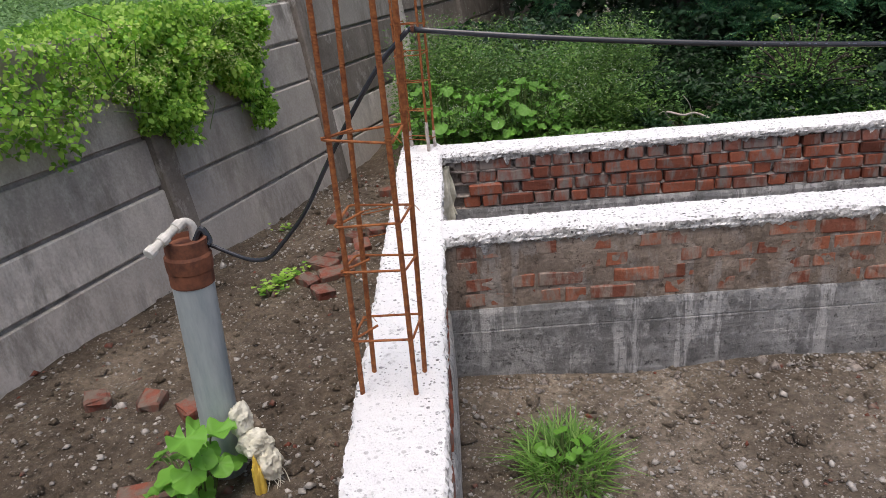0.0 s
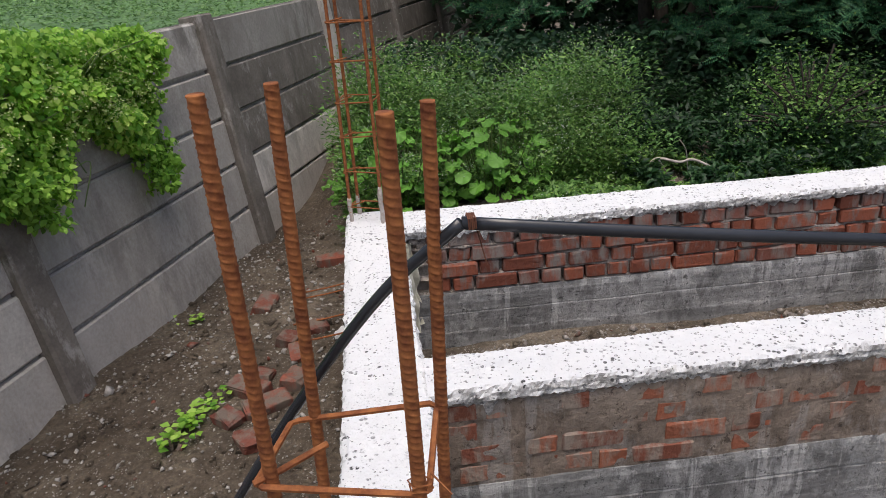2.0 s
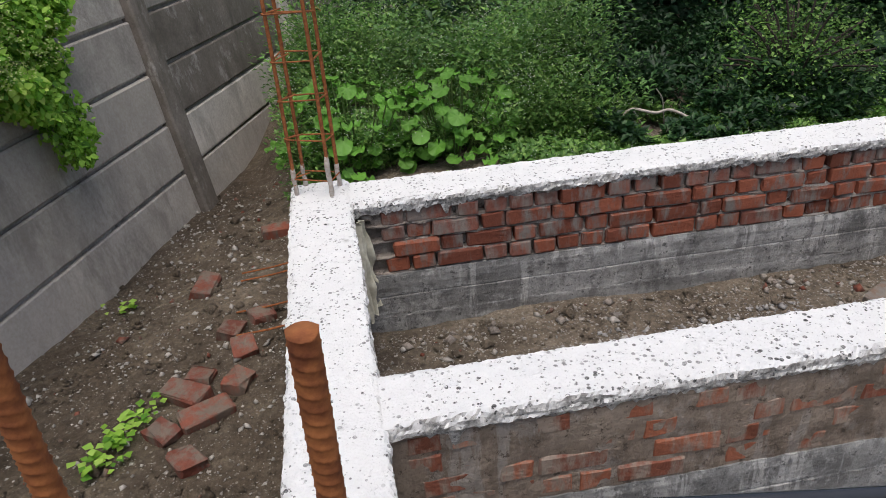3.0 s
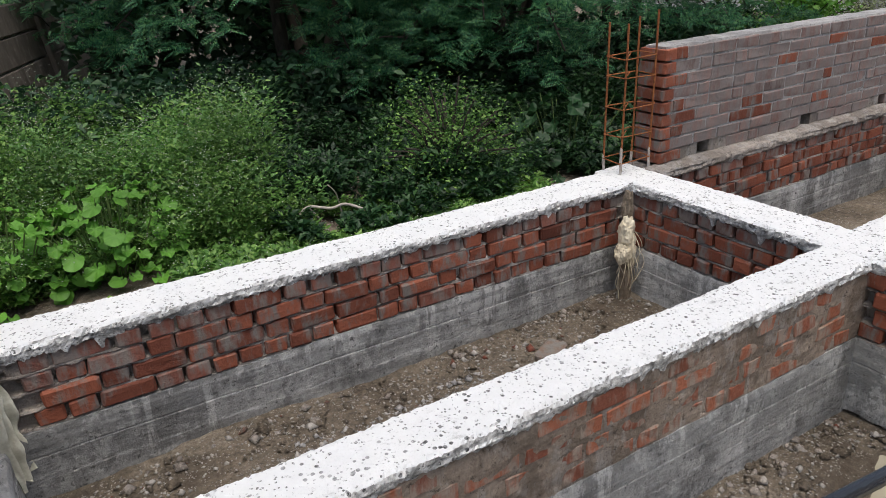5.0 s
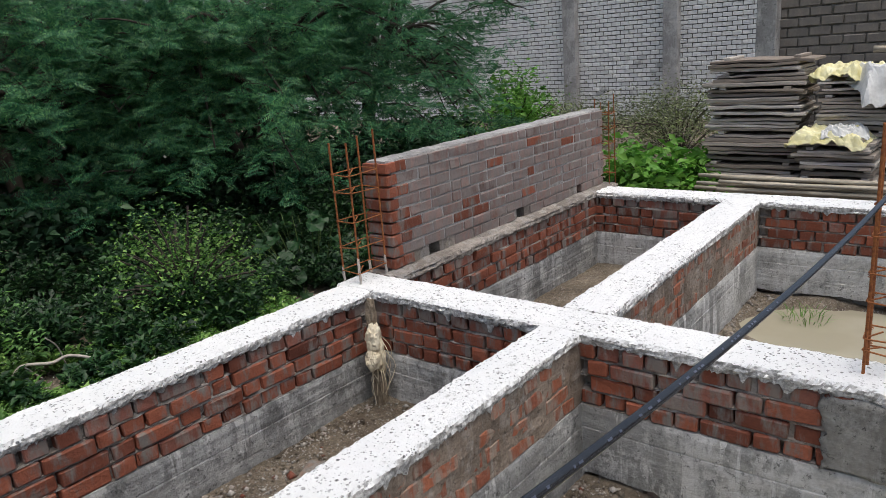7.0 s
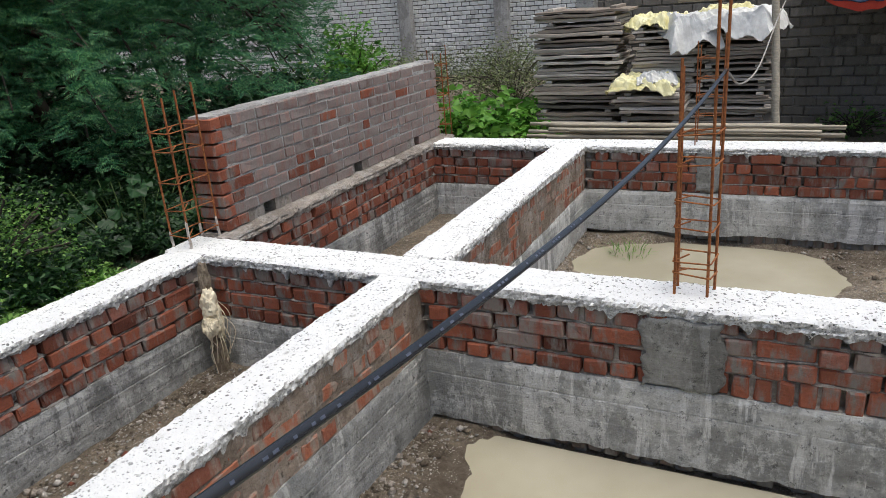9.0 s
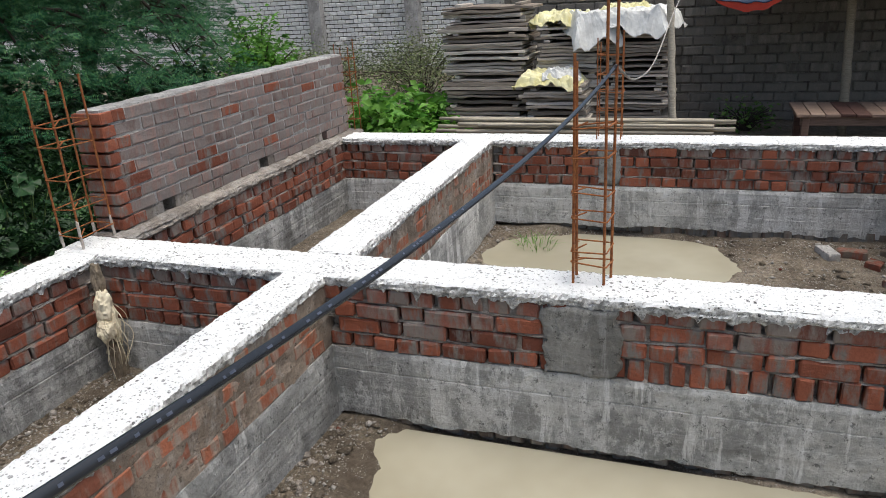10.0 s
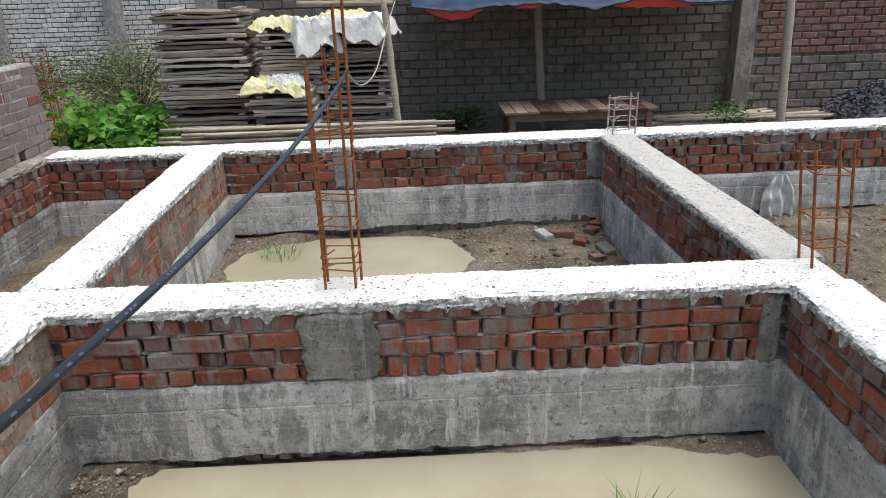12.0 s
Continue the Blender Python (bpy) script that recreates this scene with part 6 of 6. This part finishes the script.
for k in range(18):
    a = RNG.uniform(0, 6.28)
    p0 = Vector((0.02 * math.cos(a), 0.02 * math.sin(a) - 0.02, RNG.uniform(-0.4, -0.1)))
    pts = smooth_path([p0, p0 + Vector((0.05 * math.cos(a), 0.04 * math.sin(a) - 0.02, -0.1)), p0 + Vector((0.04 * math.cos(a * 3), 0.03 * math.sin(a * 2), -0.24))], 5)
    v, f = tube(pts, 0.0018, 4)
    mesh_part("string", v, f, CLOTH_TAN, bag)
hanging_rag("torn_sack", "torn white sack hung in the trench corner", (0.045, 1.5, 0.82), 0.5, 0.14, CLOTH, 60, 3.0)
hanging_rag("torn_sack", "white torn sack hanging on the far wall", (6.65, -4.95, 0.5), 0.46, 0.3, SACK, 90, 7.0)
plastic = crumpled("plastic_scrap", (0.06, 0.05, 0.03), SACK, 4.0)
plastic.location = (-0.33, 1.35, GROUND_W + 0.06)
tagged(plastic, "crumpled translucent plastic scrap on the soil", "litter")


def grass_clump(place, n, r, h, label, mat=GRASS, name="grass_clump"):
    a = RNG.uniform(0, 2 * np.pi, n)
    rr = r * 0.75 * np.sqrt(RNG.uniform(0, 1, n))
    base = np.stack([rr * np.cos(a), rr * np.sin(a), np.zeros(n)], 1)
    a = a + RNG.normal(0, 0.9, n)
    lean = RNG.uniform(0.1, 1.0, n)
    way = np.stack([np.cos(a) * lean, np.sin(a) * lean, np.ones(n)], 1)
    L = h * RNG.uniform(0.5, 1.2, n)
    v, f = leaves_mesh(base, way, np.stack([-np.cos(a), -np.sin(a), np.ones(n)], 1), L, np.full(n, 0.004) + 0.006 * RNG.uniform(0, 1, n), 0.1, 0.45)
    ob = tri_part(name, v, f, mat)
    ob.location = place
    return tagged(ob, label, "grass")


grass_clump((0.45, -0.74, 0.09), 420, 0.22, 0.2, "bright green grass tuft on the pit floor")
broad_plant("weed_seedling", "small bright green leafy weed in the grass tuft", (0.45, -0.68, 0.09), 40, 0.13, 0.17, 0.032, 3, LEAF_SQUASH, 9)
grass_clump((0.43, -0.6, 0.09), 160, 0.18, 0.14, "sparse grass on the pit floor")
grass_clump((6.25, -0.5, 0.05), 70, 0.22, 0.15, "thin rush blades in the puddle")
grass_clump((2.9, -2.55, 0.05), 34, 0.12, 0.2, "grass tuft growing in the puddle")
grass_clump((2.75, -1.85, 0.05), 20, 0.1, 0.16, "grass tuft growing in the puddle")
grass_clump((1.15, 0.85, 0.19), 70, 0.3, 0.06, "sparse weeds on the trench floor")


def ground_vine(x0, y0, x1, y1, n, label):
    t = RNG.uniform(0, 1, n)
    x = x0 + (x1 - x0) * t + RNG.normal(0, 0.035, n)
    y = y0 + (y1 - y0) * t + RNG.normal(0, 0.035, n)
    base = np.stack([x, y, ground_height(x, y) + RNG.uniform(0.01, 0.07, n)], 1)
    L = RNG.uniform(0.025, 0.05, n)
    v, f = leaves_mesh(base, rand_dirs(n, -0.1, 0.3), np.tile([0, 0, 1.0], (n, 1)), L, L * 0.85, 0.1, 0.1)
    tagged(tri_part("ground_vine", v, f, LEAF_VINE), label, "plant")


ground_vine(-1.08, 0.56, -0.92, 0.95, 110, "small green creeper crossing the bare soil")
ground_vine(-1.25, 1.75, -1.15, 1.85, 14, "tiny weed seedlings on the soil")
ground_vine(0.5, 2.05, 0.56, 2.1, 16, "tiny weed seedlings on the soil")


def twig(points, r, label):
    v, f = tube(smooth_path(points, 6), r, 6)
    tagged(mesh_part("dead_branch", v, f, TWIG, None, "", True), label, "branch")


twig([(1.68, 2.5, 0.69), (1.74, 2.53, 0.79), (1.8, 2.52, 0.83), (1.93, 2.49, 0.8), (2.03, 2.47, 0.81), (2.2, 2.42, 0.72)], 0.009, "bleached dead branch lying in the weeds")
twig([(1.8, 2.52, 0.82), (1.86, 2.56, 0.74), (1.9, 2.6, 0.69)], 0.006, "bleached side branch lying in the weeds")
twig([(2.05, 2.6, 0.68), (2.0, 2.55, 0.86), (1.93, 2.5, 0.95)], 0.004, "thin dead stem standing in the weeds")
for k, yy in enumerate((1.25, 1.45, 1.75, 1.83)):
    v, f = tube([(-0.27, yy, 0.5), (-0.45, yy + 0.03, 0.46), (-0.62, yy + 0.08, 0.42)], 0.005, 6)
    tagged(mesh_part("steel_rod", v, f, RUST), "rusty thin rod sticking out of the wall foot", "rod", "rods in the wall")


def scrub(place, r, h, n, mat, label, leaf=0.09):
    """A bush: fanning twigs and small leaves."""
    bush = thing("bush", label, "bush", place)
    vv, ff = [], []
    tips = []
    for k in range(46):
        a, t = RNG.uniform(0, 6.28), RNG.uniform(0.2, 1.0)
        e = Vector((r * t * math.cos(a), r * t * math.sin(a), h * RNG.uniform(0.5, 1.0) * (1.1 - 0.5 * t)))
        v, f = tube(smooth_path([(0.15 * e.x, 0.15 * e.y, 0), e * 0.55 + Vector((0, 0, 0.12 * h)), e], 4), 0.007, 5)
        o = len(vv)
        vv += v
        ff += [tuple(i + o for i in q) for q in f]
        tips += [e * s + Vector((0, 0, 0.1 * h * (1 - s))) for s in (0.5, 0.75, 1.0)]
    mesh_part("twig_frame", vv, ff, BARK, bush)
    T = np.array([tuple(t) for t in tips])
    c = T[RNG.integers(0, len(T), n)] + RNG.normal(0, 0.12 * r + 0.03, (n, 3))
    c[:, 2] = np.maximum(c[:, 2], 0.02)
    L = leaf * RNG.uniform(0.6, 1.3, n)
    v, f = leaves_mesh(c, rand_dirs(n, -0.5, 0.6), rand_dirs(n, 0.2, 1.0), L, L * 0.55)
    tri_part("foliage", v, f, mat, bush)


scrub((8.35, 1.75, GROUND_E), 0.62, 0.72, 1500, LEAF_SQUASH, "bright green leafy plants beyond the wall end", 0.13)
scrub((8.9, 1.2, GROUND_E), 0.45, 0.62, 900, LEAF_SQUASH, "bright green leafy plants beside the plank pile", 0.12)
scrub((12.6, 2.9, GROUND_E), 1.5, 1.0, 8000, DRY, "dry grey-green scrub in the open yard", 0.05)
scrub((12.2, 4.6, GROUND_E), 1.3, 0.9, 7000, DRY, "dry grey-green scrub in the open yard", 0.05)
scrub((10.6, 4.9, GROUND_E), 0.75, 1.75, 3000, LEAF_SQUASH, "tall leafy green shrub beyond the brick wall", 0.09)
scrub((9.2, 5.4, GROUND_E), 1.2, 1.2, 2000, LEAF_WEED, "green bush behind the brick wall", 0.1)
scrub((9.9, -2.3, GROUND_E), 0.4, 0.35, 300, LEAF_WEED, "low green weeds at the yard wall", 0.06)
scrub((9.4, -5.6, GROUND_E), 0.5, 0.25, 400, LEAF_WEED, "low green weeds round a post", 0.06)
scrub((2.9, 2.6, GROUND_N), 0.5, 0.85, 3400, LEAF_WEED, "pale green bushy weed in front of trees", 0.032)

# ---- wall faces: bricks and joints ----
for item in PENDING:
    lay_faces(*item)
for k in range(40):
    y = -3.3 + 0.082 * k
    if abs(math.sin(k * 12.9)) < 0.2:
        continue
    ob = new("brick", brick_mesh("edge", BRICK_DARK)[k % 4])
    ob.parent = bpy.data.objects["wall_cross"]
    ob.matrix_basis = pose(3.53, y, 0.11 + 0.01 * math.sin(k * 3.3), 3 * math.sin(k * 7.7), 0, 90)
for k in range(26):
    ob = new("brick", brick_mesh("header", BRICK_DARK)[k % 4])
    ob.parent = bpy.data.objects["wall_east"]
    ob.matrix_basis = pose(6.75, -3.2 + 0.12 * k, 0.125, 0, 0, 90)
